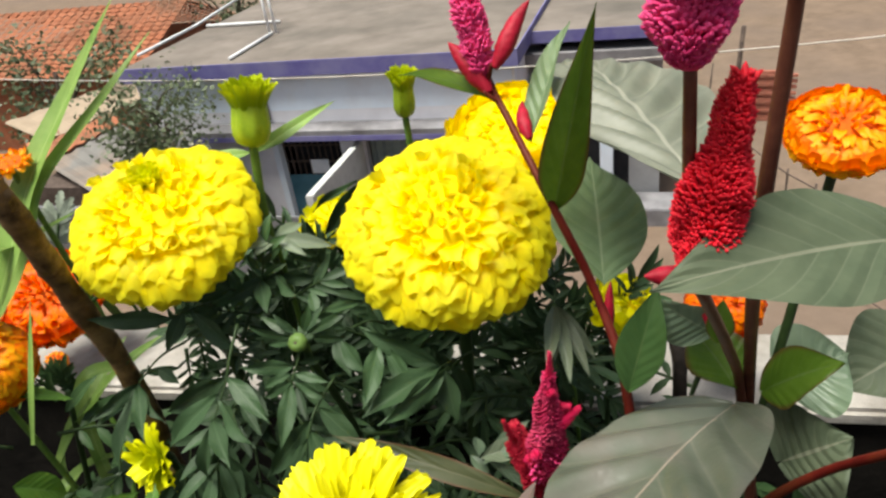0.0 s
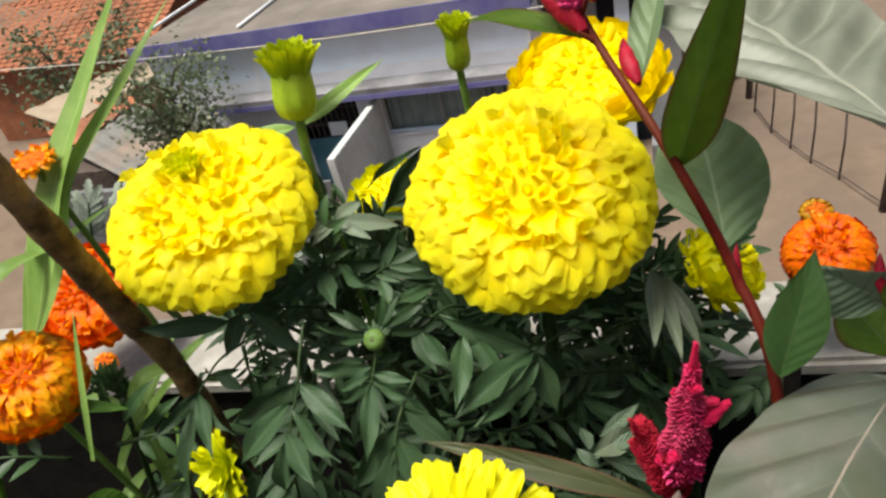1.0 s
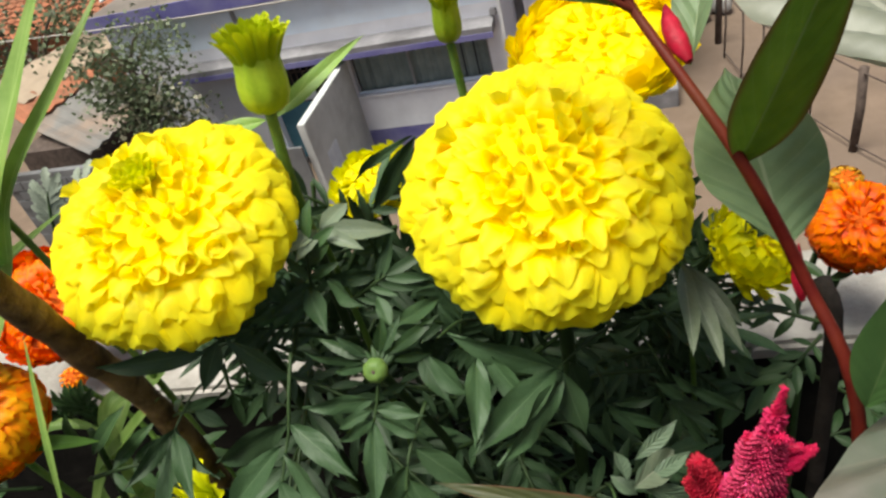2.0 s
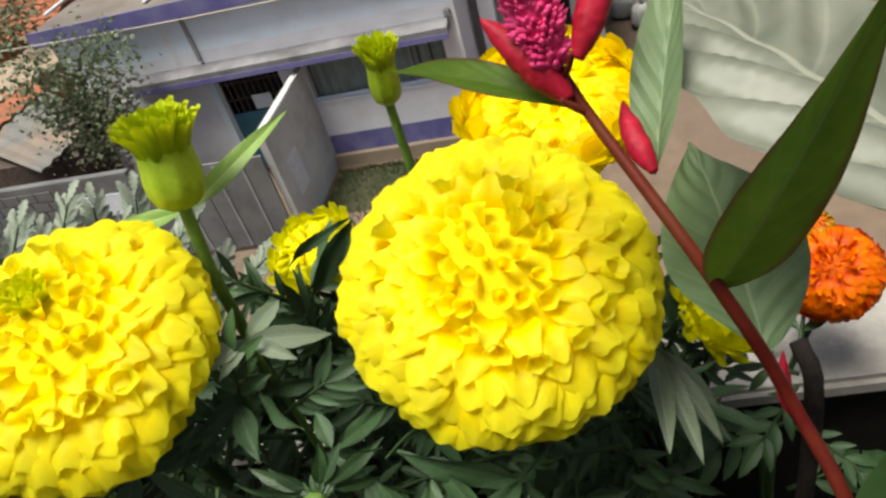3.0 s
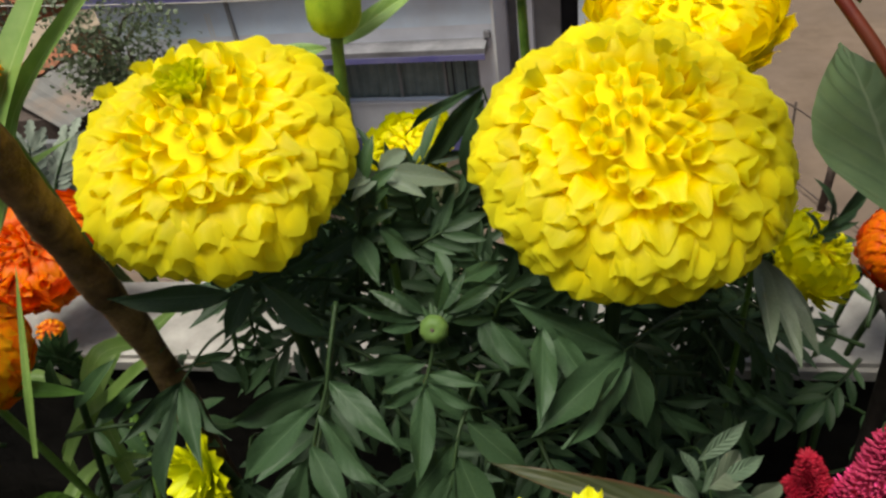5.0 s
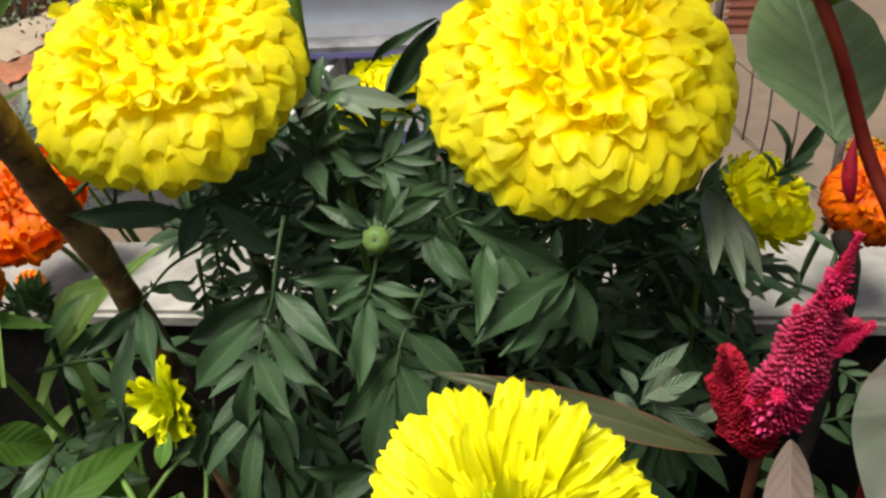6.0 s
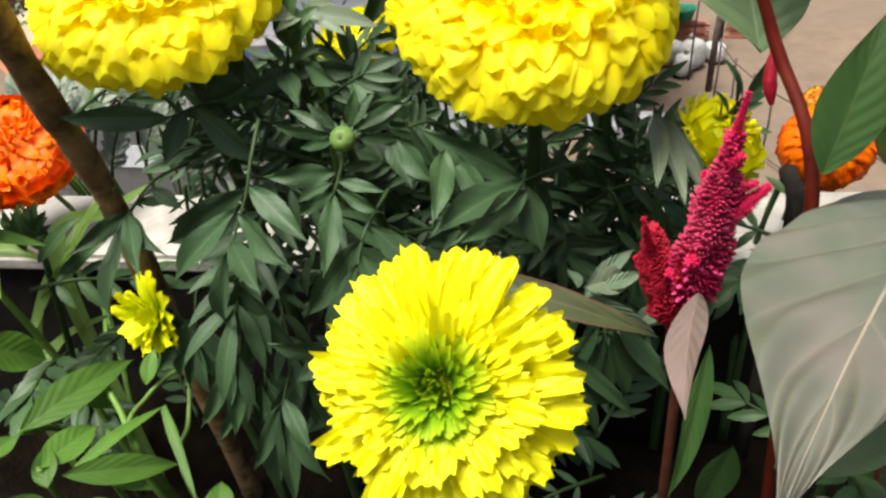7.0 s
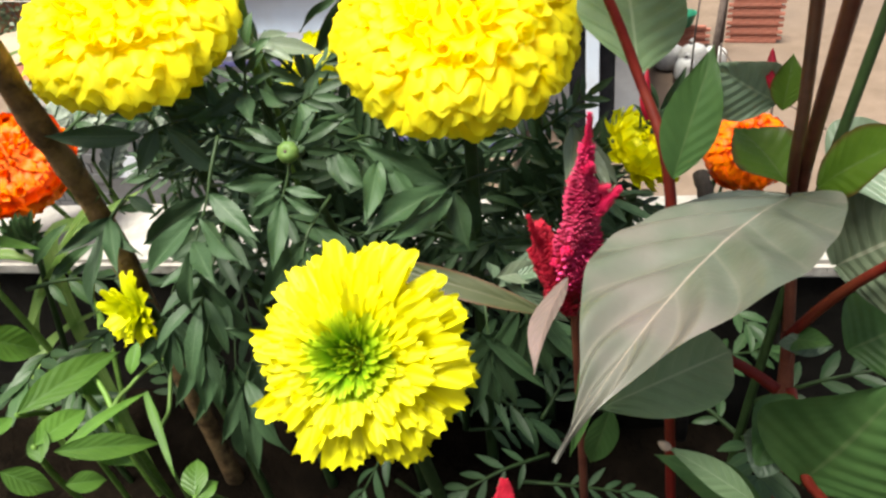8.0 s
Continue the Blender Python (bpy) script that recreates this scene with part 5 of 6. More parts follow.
    feather(PA, [(-.0900, .2600, 6.6300), (-.0905, .2550, 6.6440), (-.0915, .2490, 6.6525)], [
        ((-.0940, .2465, 6.6525), (-.0871, .2260, 6.6522), .0080), ((-.0870, .2480, 6.6540), (-.0775, .2292, 6.6538), .0074),
        ((-.0925, .2500, 6.6515), (-.1090, .2420, 6.6470), .0075), ((-.0895, .2500, 6.6520), (-.0690, .2500, 6.6480), .0072)])
    feather(PD, [(-.0640, .2150, 6.6250), (-.0680, .2060, 6.6230), (-.0715, .1984, 6.6197), (-.0745, .1900, 6.6110)], [
        ((-.0715, .1984, 6.6197), (-.0918, .1873, 6.5993), .0110), ((-.0730, .1930, 6.6150), (-.0860, .1780, 6.5920), .0098),
        ((-.0720, .1950, 6.6170), (-.0640, .1800, 6.5960), .0110), ((-.0745, .1900, 6.6110), (-.0760, .1730, 6.5900), .0105), ((-.0690, .2020, 6.6215), (-.0530, .1930, 6.6060), .0090)])
    feather(PD, [(-.0660, .1950, 6.5900), (-.0760, .1860, 6.5920), (-.0828, .1808, 6.5934)], [
        ((-.0828, .1808, 6.5934), (-.0985, .1740, 6.6030), .0085), ((-.0800, .1830, 6.5920), (-.0960, .1760, 6.5880), .0080)])
    feather(PB, [(-.045, .285, 6.60), (-.047, .288, 6.645), (-.0523, .2898, 6.6732)], [
        ((-.0523, .2898, 6.6732), (-.0760, .2876, 6.6458), .0090), ((-.0520, .2890, 6.6700), (-.0640, .2800, 6.6420), .0085),
        ((-.0500, .2880, 6.6640), (-.0560, .2740, 6.6400), .0105), ((-.0525, .2900, 6.6735), (-.0830, .2960, 6.6590), .0045)])
    feather(PA, [(-.1732, .2621, 6.5939), (-.1580, .2470, 6.6100), (-.1424, .2328, 6.6239)], [
        ((-.1424, .2328, 6.6239), (-.1332, .2287, 6.6177), .0060), ((-.1600, .2490, 6.6080), (-.1693, .2700, 6.6000), .0050), ((-.1560, .2450, 6.6120), (-.1450, .2560, 6.6060), .0052)])
    # narrow drooping fronds and small pale leaves beside the striped leaf
    feather(PC, [(.0100, .2500, 6.5950), (.0120, .2420, 6.5930), (.0140, .2370, 6.5870)], [
        ((.0092, .235, 6.5881), (.0207, .233, 6.5748), .0042), ((.0152, .235, 6.5909), (.0241, .232, 6.5769), .0040), ((.0141, .235, 6.5758), (.0162, .230, 6.5560), .0046),
        ((.0172, .235, 6.5726), (.0275, .231, 6.5437), .0050), ((.0179, .236, 6.5830), (.0435, .233, 6.5602), .0048)])
    feather(PC, [(-.0080, .2500, 6.5850), (-.0070, .2420, 6.5830), (-.0080, .2360, 6.5800)], [
        ((-.0092, .235, 6.5781), (.0135, .232, 6.5636), .0050), ((-.0066, .235, 6.5817), (.0108, .231, 6.5815), .0056), ((-.0080, .236, 6.5800), (.0030, .229, 6.5640), .0046), ((-.0085, .236, 6.5790), (-.0100, .229, 6.5620), .0046)])
    feather(PC, [(.0200, .2640, 6.5930), (.0240, .2550, 6.5920), (.0284, .2500, 6.5879)], [
        ((.0284, .2500, 6.5879), (.0450, .2440, 6.5740), .0075), ((.0270, .2510, 6.5885), (.0330, .2450, 6.5700), .0050)])
    r6 = random.Random(8)
    for a, b, w in (((-.0106, .1867, 6.6038), (.0067, .2062, 6.5892), .0085), ((-.0113, .1923, 6.5990), (-.0118, .2053, 6.5960), .0052), ((-.0148, .2000, 6.5920), (-.0080, .1960, 6.5850), .0044),
                    ((.0090, .2010, 6.5750), (.0180, .2000, 6.5830), .0060), ((-.0080, .1900, 6.5990), (.0150, .1960, 6.5720), .0050), ((-.0060, .1920, 6.5980), (.0100, .2000, 6.5960), .0045),
                    ((-.0100, .1910, 6.5960), (-.0020, .2010, 6.5960), .0042), ((-.0020, .1960, 6.5900), (.0110, .1930, 6.5780), .0046), ((-.0060, .2050, 6.5900), (.0100, .2120, 6.5960), .0050)):
        broad(PC, a, b, (r6.uniform(-.3, .4), -.7, .7), w, SILVER_LEAF if w > .0055 else COCK_LEAF, fold=.3, bend=.35, label="small pale silvery leaf", peak=.45, tipness=1.0)
    for k in range(11):
        b = Vector((.045 + r6.gauss(0, .016), .298 + r6.gauss(0, .006), 6.552 + r6.gauss(0, .012)))
        an = r6.uniform(0, 6.28)
        pinnate(PC, b, b + Vector((math.cos(an), -.2, math.sin(an) * .8)) * r6.uniform(.02, .03), VIEW + Vector((r6.gauss(0, .4), 0, r6.gauss(0, .4))), 4, r6.uniform(.014, .02), 700 + k, .1)
    # leafy shoots between the two large heads
    for i, (a, b) in enumerate((((-.0962, .250, 6.6337), (-.0900, .250, 6.6660)), ((-.0864, .252, 6.6380), (-.0698, .250, 6.6480)), ((-.0950, .252, 6.6400), (-.1080, .246, 6.6510)), ((-.1020, .256, 6.6300), (-.1180, .248, 6.6400)))):
        pinnate(PA, a, b, VIEW + Vector((.1 * (i - 2), 0, .2)), 5, .0135, 970 + i, .06, LEAFLETS_MID if i % 2 == 0 else LEAFLETS, .9, .0007)
    # fronds before the foot of the stick
    feather(PA, [(-.1208, .225, 6.5768), (-.1201, .210, 6.5788), (-.1226, .205, 6.5715)], [
        ((-.1228, .205, 6.5729), (-.1399, .193, 6.5487), .0072), ((-.1222, .205, 6.5728), (-.1335, .195, 6.5493), .0070), ((-.1222, .205, 6.5714), (-.1288, .193, 6.5440), .0082), ((-.1214, .205, 6.5727), (-.1190, .193, 6.5562), .0070)])
    feather(PD, [(-.1072, .220, 6.5594), (-.1072, .205, 6.5623), (-.1095, .195, 6.5571)], [
        ((-.1095, .195, 6.5585), (-.1213, .182, 6.5386), .0070), ((-.1092, .195, 6.5585), (-.1198, .180, 6.5218), .0084), ((-.1091, .195, 6.5570), (-.1098, .178, 6.5238), .0090),
        ((-.1084, .195, 6.5584), (-.0992, .180, 6.5289), .0088), ((-.1080, .195, 6.5612), (-.0991, .180, 6.5508), .0070)])
    # hanging fronds low down
    for i, (x, y, z, sx) in enumerate(((-.1279, .2325, 6.5400, 1), (-.105, .222, 6.5550, -1), (-.150, .240, 6.5650, -1), (-.030, .200, 6.570, 1), (.000, .205, 6.575, 1), (-.015, .185, 6.585, -1))):
        r5 = random.Random(i + 40)
        o = Vector((x, y, z))
        items = []
        for k in range(7):
            a = -1.2 + k * .4
            items.append((o + Vector((.001 * (k - 3), -.003, -.0025 * (3 - abs(k - 3)))), o + Vector((math.sin(a) * .022 * sx, -.012 + r5.gauss(0, .004), -.018 - .016 * math.cos(a))), r5.uniform(.006, .0085)))
        feather(PD if i > 2 else PA, [o + Vector((0, .03, -.02)), o + Vector((0, .012, .002)), o + Vector((0, -.003, -.008))], items, None, .0005)
    def clear(*pts):
        """Whether the round bud stays free of these points."""
        return all(abs(q.x - bud[0]) > .026 or q.y > bud[1] + .006 or q.z < bud[2] - .034 or q.z > bud[2] + .05 for q in pts)

    knot = Vector((-0.0852, 0.2536, 6.6682))
    for q in ((-0.1005, 0.2413, 6.6725), (-0.0919, 0.2417, 6.6679), (-0.0726, 0.2467, 6.6630), (-0.0626, 0.2534, 6.6626), (-0.0772, 0.2720, 6.6661)):
        e = Vector(q) - knot
        put("leaf", LEAFLETS_PALE[0], PA, basis(knot, e, VIEW + Vector((.2, 0, .5))) @ Matrix.Scale(e.length, 4) @ Matrix.Diagonal((.85, 1, 1, 1)), "pale silvery green leaflet")
    stem(PA, "twig", [(-.09, .27, 6.52), (-.088, .265, 6.61), knot], .0016, .001, GREEN_STEM)
    hang = Vector((.0266, .2556, 6.6195))
    for b, wd in (((.0200, .2218, 6.6161), .0068), ((.0285, .2191, 6.6103), .0066), ((.0372, .2255, 6.6065), .0062), ((.0425, .2380, 6.6030), .0058), ((.0240, .2330, 6.6090), .0060)):
        e = Vector(b) - hang
        put("leaf", LEAFLETS_SILVER[0], PC, basis(hang, e, Vector((.1, -.5, .85))) @ Matrix.Diagonal((wd / .34, e.length, e.length, 1)), "drooping silvery leaflet")
    stem(PC, "twig", [(.04, .288, 6.5), (.034, .272, 6.59), hang], .0013, .0008, GREEN_STEM)
    # dense small leaves between and under the heads
    r3 = random.Random(15)
    for pl, c, count, sx, sz in ((PA, (-0.1026, 0.3176, 6.6087), 34, .03, .02), (PB, (-0.0436, 0.2975, 6.5860), 20, .032, .013), (PB, (-0.0762, 0.3247, 6.5839), 20, .03, .015), (PA, (-0.1500, 0.2930, 6.6030), 9, .024, .010),
                                 (PB, (-.050, .312, 6.548), 30, .045, .016), (PC, (.012, .312, 6.552), 44, .032, .02), (PA, (-.098, .315, 6.560), 16, .022, .014)):
        for i in range(count):
            b = Vector(c) + Vector((r3.gauss(0, sx * .7), r3.gauss(0, .012), r3.gauss(0, sz)))
            a = r3.uniform(0, 6.28)
            t = b + Vector((math.cos(a), -.35 * r3.random(), math.sin(a) * .8)) * r3.uniform(.018, .034)
            if not clear(b, t):
                continue
            pinnate(pl, b, t, VIEW + Vector((r3.gauss(0, .4), 0, r3.gauss(0, .4))), r3.choice((3, 4)), r3.uniform(.014, .022), 600 + i, r3.uniform(.02, .15))
    # filling mass
    n = 0
    for pl, cx, cy, lo, hi, count, rad in ((PA, -.115, .265, 6.45, 6.62, 20, .055), (PB, -.03, .27, 6.43, 6.56, 14, .05), (PC, .03, .285, 6.43, 6.58, 11, .05), (PD, -.06, .22, 6.42, 6.54, 11, .05), (PC, .0, .23, 6.42, 6.51, 5, .05), (PB, -.06, .29, 6.44, 6.58, 24, .05)):
        r2 = random.Random(int(1000 * hi) + count)
        for i in range(count):
            z = lo + (hi - lo) * r2.random()
            a = i * 2.4 + r2.uniform(-.4, .4)
            b = Vector((cx + r2.gauss(0, .012), cy + r2.gauss(0, .01), z))
            l = rad * r2.uniform(.7, 1.25)
            t = b + Vector((math.cos(a) * l, math.sin(a) * l * .75, l * r2.uniform(-.35, .5)))
            if (z < 6.475 and r2.random() < .65) or (b.x < -.1 and z < 6.53) or not clear(b, t, (b + t) / 2):
                continue
            pinnate(pl, b, t, Vector((r2.gauss(0, .2), -.3 + r2.gauss(0, .2), 1)), r2.choice((4, 5, 5)), r2.uniform(.015, .026), 400 + n, r2.uniform(.02, .2))
            n += 1


foliage()


# ---- the red-stemmed cockscombs ----
def cockscomb_a():
    p = thing("cockscomb_plant", "tall red-stemmed cockscomb with a magenta plume", "plant")
    path = [(.055, .165, 6.40), (.045, .17, 6.55), (.04, .1728, 6.6377), (.0335, .191, 6.668), (.0213, .1985, 6.6989), (.0093, .2257, 6.7235), (.0051, .2299, 6.7348)]
    stem(p, "stem", path, .0020, .0010, RED_STEM, label="smooth dark red stem")
    plume(p, (.0055, .2299, 6.732), (-.001, .236, 6.770), .0064, PLUME_PINK, 31, 760, "magenta pink flower plume", .5)
    stem(p, "stem", [(.0093, .2257, 6.7235), (.0068, .2258, 6.7255), (.0045, .2262, 6.7275)], .0009, .0007, RED_STEM)
    red_bud(p, (.0052, .2261, 6.7265), (-0.0044, 0.2411, 6.7414), .0036, PLUME_RED, "red side plume", 1)
    stem(p, "stem", [(.0066, .2282, 6.7310), (.0072, .226, 6.734), (.0078, .2250, 6.7366)], .0007, .0006, RED_STEM)
    red_bud(p, (.0075, .2250, 6.7360), (0.0228, 0.2345, 6.7519), .003, PLUME_RED, "red side plume", 2)
    red_bud(p, (0.0172, 0.2141, 6.7142), (.0172, .2288, 6.7220), .0023, PLUME_RED, "small red side bud", 3)
    red_bud(p, (0.0413, 0.2031, 6.6460), (0.0415, 0.2092, 6.6602), .0017, PLUME_RED, "small red side bud", 35)
    broad(p, (.0226, .1998, 6.6955), (.0317, .1738, 6.7625), (-.38, -.88, -.3), .0135, COCK_FRESH, fold=.28, bend=.25, label="fresh green leaf with a red edge", peak=.28, tipness=1.2)
    broad(p, (.0401, .2128, 6.6562), (.0450, .2660, 6.6830), (.1, -.75, .65), .036, SAGE_LEAF, fold=.12, bend=.3, ripple=.03, slant=.22, folds=8, nx=36, label="dull grey-green broad leaf")
    broad(p, (.0093, .2257, 6.7235), (-.0265, .267, 6.7249), (0, -.4, 1), .0085, COCK_FRESH, fold=.4, bend=.45, label="slender green leaf with a red edge")
    broad(p, (0.0180, 0.2152, 6.7126), (0.0353, 0.2426, 6.7428), (-.75, -.62, .1), .0115, SAGE_LEAF, fold=.55, bend=.2, label="upright grey-green leaf")
    return p


def cockscomb_b():
    p = thing("cockscomb_plant", "cockscomb with large grey-green leaves and thick red stems", "plant")
    stem(p, "stem", [(.097, .176, 6.38), (.0915, .187, 6.55), (.082, .1877, 6.6221), (.062, .152, 6.672), (.0364, .1065, 6.727)], .0023, .0012, BROWN_STEM, label="brownish red stem")
    stem(p, "stem", [(.094, .170, 6.38), (.0932, .1834, 6.5241), (.0905, .195, 6.585), (.083, .185, 6.632), (0.0571, 0.1307, 6.7171), (0.0542, 0.1201, 6.7705), (0.0509, 0.1127, 6.7819)], .0030, .0011, BROWN_STEM, label="brownish red stem")
    stem(p, "stem", [(.0364, .1065, 6.727), (.033, .102, 6.745), (.0305, .0974, 6.770)], .0013, .0010, BROWN_STEM)
    plume(p, (.0305, .0974, 6.769), (.0295, .094, 6.797), .0076, PLUME_PINK, 61, 2600, "pink flower plume", .22)
    plume(p, (.0340, .1000, 6.7300), (.0385, .0985, 6.7660), .0066, PLUME_BACKLIT, 62, 2600, "red flower plume, brightened as if backlit", .24)
    stem(p, "stem", [(.0380, .1095, 6.7245), (.0355, .1035, 6.7275), (.0340, .1000, 6.7310)], .0012, .0011, BROWN_STEM)
    red_bud(p, (.0364, .1065, 6.726), (0.0270, 0.1059, 6.7296), .0022, PLUME_RED, "small red side bud", 63)
    broad(p, (0.0714, 0.1012, 6.7346), (0.0238, 0.0898, 6.7375), (0, -.5, .85), .021, COCK_DULL, fold=.2, bend=.5, label="dull olive leaf close by")
    stem(p, "branch", [(0.0781, 0.1664, 6.5835), (0.0860, 0.1596, 6.6050), (0.0944, 0.1494, 6.6257), (0.0995, 0.1334, 6.6487), (0.1093, 0.1216, 6.6669)], .0017, .0013, RED_STEM)
    stem(p, "branch", [(0.0803, 0.1610, 6.5652), (0.0749, 0.1368, 6.5573), (0.0756, 0.1212, 6.5603), (0.0746, 0.0968, 6.5709), (0.0766, 0.0764, 6.5867)], .0018, .0012, RED_STEM)
    # the big leaf hanging to the front
    broad(p, (.0736, .1724, 6.6327), (-.0062, .0832, 6.6432), (-.864, -.174, 1.974), .050, COCK_GREY, fold=.147, bend=.478, wave=.02, ripple=.050, slant=.25, folds=6,
          label="large grey-green leaf with a pinkish rib", peak=.439, tipness=1.84, root=.37, nx=40)
    broad(p, (.0062, .1060, 6.6290), (.0490, .1400, 6.6075), (0, -.6, .8), .020, SAGE_LEAF, fold=.15, bend=.3, peak=.55, tipness=.6, label="sage green leaf below the large one")
    broad(p, (0.0893, 0.1685, 6.6091), (0.1045, 0.1585, 6.6280), (.1, -.6, .8), .04, COCK_DULL, fold=.2, bend=.4, label="dull green leaf")
    plume(p, (-0.0162, 0.1119, 6.5806), (-0.0150, 0.1209, 6.5867), .004, PLUME_RED, 66, 500, "deep red low plume", .25)
    broad(p, (0.1515, 0.1976, 6.6327), (0.1165, 0.1878, 6.6200), (-.1, -.55, .85), .036, COCK_DULL, fold=.2, bend=.4, label="dull green leaf")
    # the pale ribbed leaf above
    broad(p, (.0535, .150, 6.7195), (.0450, .2895, 6.7175), (.1, -.12, 1), .049, COCK_PALE, fold=.12, bend=.18, ripple=.085, wave=.03, label="pale ribbed leaf with sunken veins", peak=.42, tipness=.95, slant=.18, folds=7, nx=60)
    broad(p, (.0392, .1694, 6.6451), (.0496, .1776, 6.678), (-.3, -.9, .3), .0145, SHADE_LEAF, fold=.3, bend=.4, label="fresh green leaf")
    broad(p, (0.0650, 0.1718, 6.6631), (0.0499, 0.1769, 6.6729), (0, -.9, -.3), .02, COCK_LEAF, fold=.3, bend=.4, label="dark green leaf")
    broad(p, (0.0781, 0.1832, 6.6291), (0.0691, 0.2057, 6.6387), (.3, -.6, .8), .026, COCK_FRESH, fold=.2, bend=.5, label="fresh green leaf")
    broad(p, (0.0854, 0.1798, 6.6301), (0.1009, 0.1643, 6.6533), (.1, -.5, .9), .02, COCK_FRESH, fold=.25, bend=.4, label="fresh green leaf")
    broad(p, (0.0946, 0.1897, 6.6230), (0.1195, 0.1929, 6.6318), (.1, -.5, .9), .035, COCK_LEAF, fold=.2, bend=.4, label="dull green leaf")
    red_bud(p, (0.0628, 0.1687, 6.6670), (0.0625, 0.1734, 6.6770), .0015, PLUME_RED, "small red side bud", 41)
    broad(p, (0.0641, 0.1662, 6.6634), (0.0660, 0.1693, 6.6767), (-.3, -.9, .3), .008, COCK_FRESH, label="small bract")
    broad(p, (.0681, .1497, 6.5637), (.0602, .1327, 6.5610), (.1, -.6, .8), .014, COCK_LEAF, fold=.15, bend=.3, label="small rounded grey-green leaf", peak=.5, tipness=.7)
    broad(p, (.0895, .1602, 6.5843), (.0739, .1627, 6.5851), (.1, -.6, .8), .008, COCK_LEAF, fold=.15, bend=.3, label="small oval grey-green leaf", peak=.5, tipness=.7)
    broad(p, (.0460, .1079, 6.5870), (.0255, .1160, 6.6015), (.1, -.5, .8), .0075, SAGE_LEAF, fold=.3, bend=.3, label="pale leaf with a curled dry tip")
    red_bud(p, (.0265, .1155, 6.6010), (.0238, .1172, 6.6022), .0012, CREAM, "curled dry leaf tip", 9, "dry_tip")
    stem(p, "branch", [(.0694, .1501, 6.5785), (.0640, .1540, 6.5820), (.0560, .1570, 6.5870)], .0020, .0016, RED_STEM)
    # lower leaves, their shade put into a darker green
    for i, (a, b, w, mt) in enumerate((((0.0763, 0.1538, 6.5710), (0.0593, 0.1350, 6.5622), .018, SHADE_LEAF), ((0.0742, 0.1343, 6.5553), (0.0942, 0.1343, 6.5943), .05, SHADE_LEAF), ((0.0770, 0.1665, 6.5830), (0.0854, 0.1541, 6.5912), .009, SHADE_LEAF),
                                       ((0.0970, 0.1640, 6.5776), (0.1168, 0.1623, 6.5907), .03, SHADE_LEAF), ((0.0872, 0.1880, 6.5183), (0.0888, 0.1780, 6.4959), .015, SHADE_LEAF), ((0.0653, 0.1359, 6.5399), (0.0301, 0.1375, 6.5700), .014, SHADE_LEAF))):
        broad(p, a, b, (.1, -.6, .8), w, mt, fold=.2, bend=.4, label="green leaf coloured darker for shade")
    return p


def cockscomb_c():
    p = thing("cockscomb_plant", "small cockscomb with a crimson plume", "plant")
    stem(p, "stem", [(.02, .19, 6.40), (.016, .178, 6.52), (.0118, .1675, 6.6102)], .0018, .0015, BROWN_STEM)
    foot, head = Vector((.0118, .1675, 6.612)), Vector((.0144, .1572, 6.6731))
    plume(p, foot, foot.lerp(head, .84), .0072, PLUME_CRIMSON, 51, 1300, "crimson plume with pink florets", .24, .85)
    plume(p, foot, foot.lerp(head, .5), .0072, PLUME_PINK, 57, 240, "dusty pink lower florets", .3, .5)
    plume(p, foot.lerp(head, .6), head, .0022, PLUME_HOT, 54, 300, "slender crimson tip", .3, .8)
    plume(p, (.0150, .1600, 6.6420), (.0222, .1580, 6.6510), .0026, PLUME_HOT, 59, 260, "short crimson finger", .28, .7, name="plume_finger")
    rng = random.Random(5)
    for i in range(9):
        a, h = i * 2.4, rng.uniform(.15, .75)
        o = foot.lerp(head, h)
        d = Vector((math.cos(a), math.sin(a) * .7, rng.uniform(.2, .9))).normalized() * rng.uniform(.006, .0095) * (1.15 - .5 * h)
        plume(p, o, o + d, rng.uniform(.002, .003), PLUME_HOT if i % 3 else PLUME_CRIMSON, 70 + i, 90, "short crimson finger", .35, .7, name="plume_finger")
    plume(p, (.0118, .1700, 6.600), (.0030, .1725, 6.632), .0074, PLUME_RED, 52, 1400, "red side plume", .2, .8)
    plume(p, (.0075, .1680, 6.615), (.0005, .1735, 6.6235), .0042, PLUME_RED, 56, 500, "red side plume", .22, .6, name="plume_finger")
    plume(p, (.0110, .1650, 6.612), (.0085, .1640, 6.632), .0045, PLUME_RED, 58, 500, "red side plume", .22, .6, name="plume_finger")
    plume(p, (.0035, .1715, 6.624), (-.0006, .1680, 6.639), .0020, PLUME_RED, 55, 120, "slender red tip", .4)
    broad(p, (.0075, .150, 6.630), (-.0060, .1153, 6.6319), (-.6, -.3, .7), .0088, PINK_LEAF, fold=.3, bend=.4, label="pinkish curled leaf")
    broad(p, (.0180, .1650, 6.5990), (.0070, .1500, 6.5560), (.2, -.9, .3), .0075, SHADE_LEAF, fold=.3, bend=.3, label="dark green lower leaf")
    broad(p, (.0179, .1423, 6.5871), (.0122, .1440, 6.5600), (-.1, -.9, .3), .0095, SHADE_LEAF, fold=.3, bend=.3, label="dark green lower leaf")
    broad(p, (.006, .171, 6.598), (-.0651, .1930, 6.6160), (0, -.5, .8), .0086, STRIPE_LEAF, fold=.3, bend=.5, label="long green leaf with a reddish edge")
    return p


cockscomb_a()
cockscomb_b()
cockscomb_c()


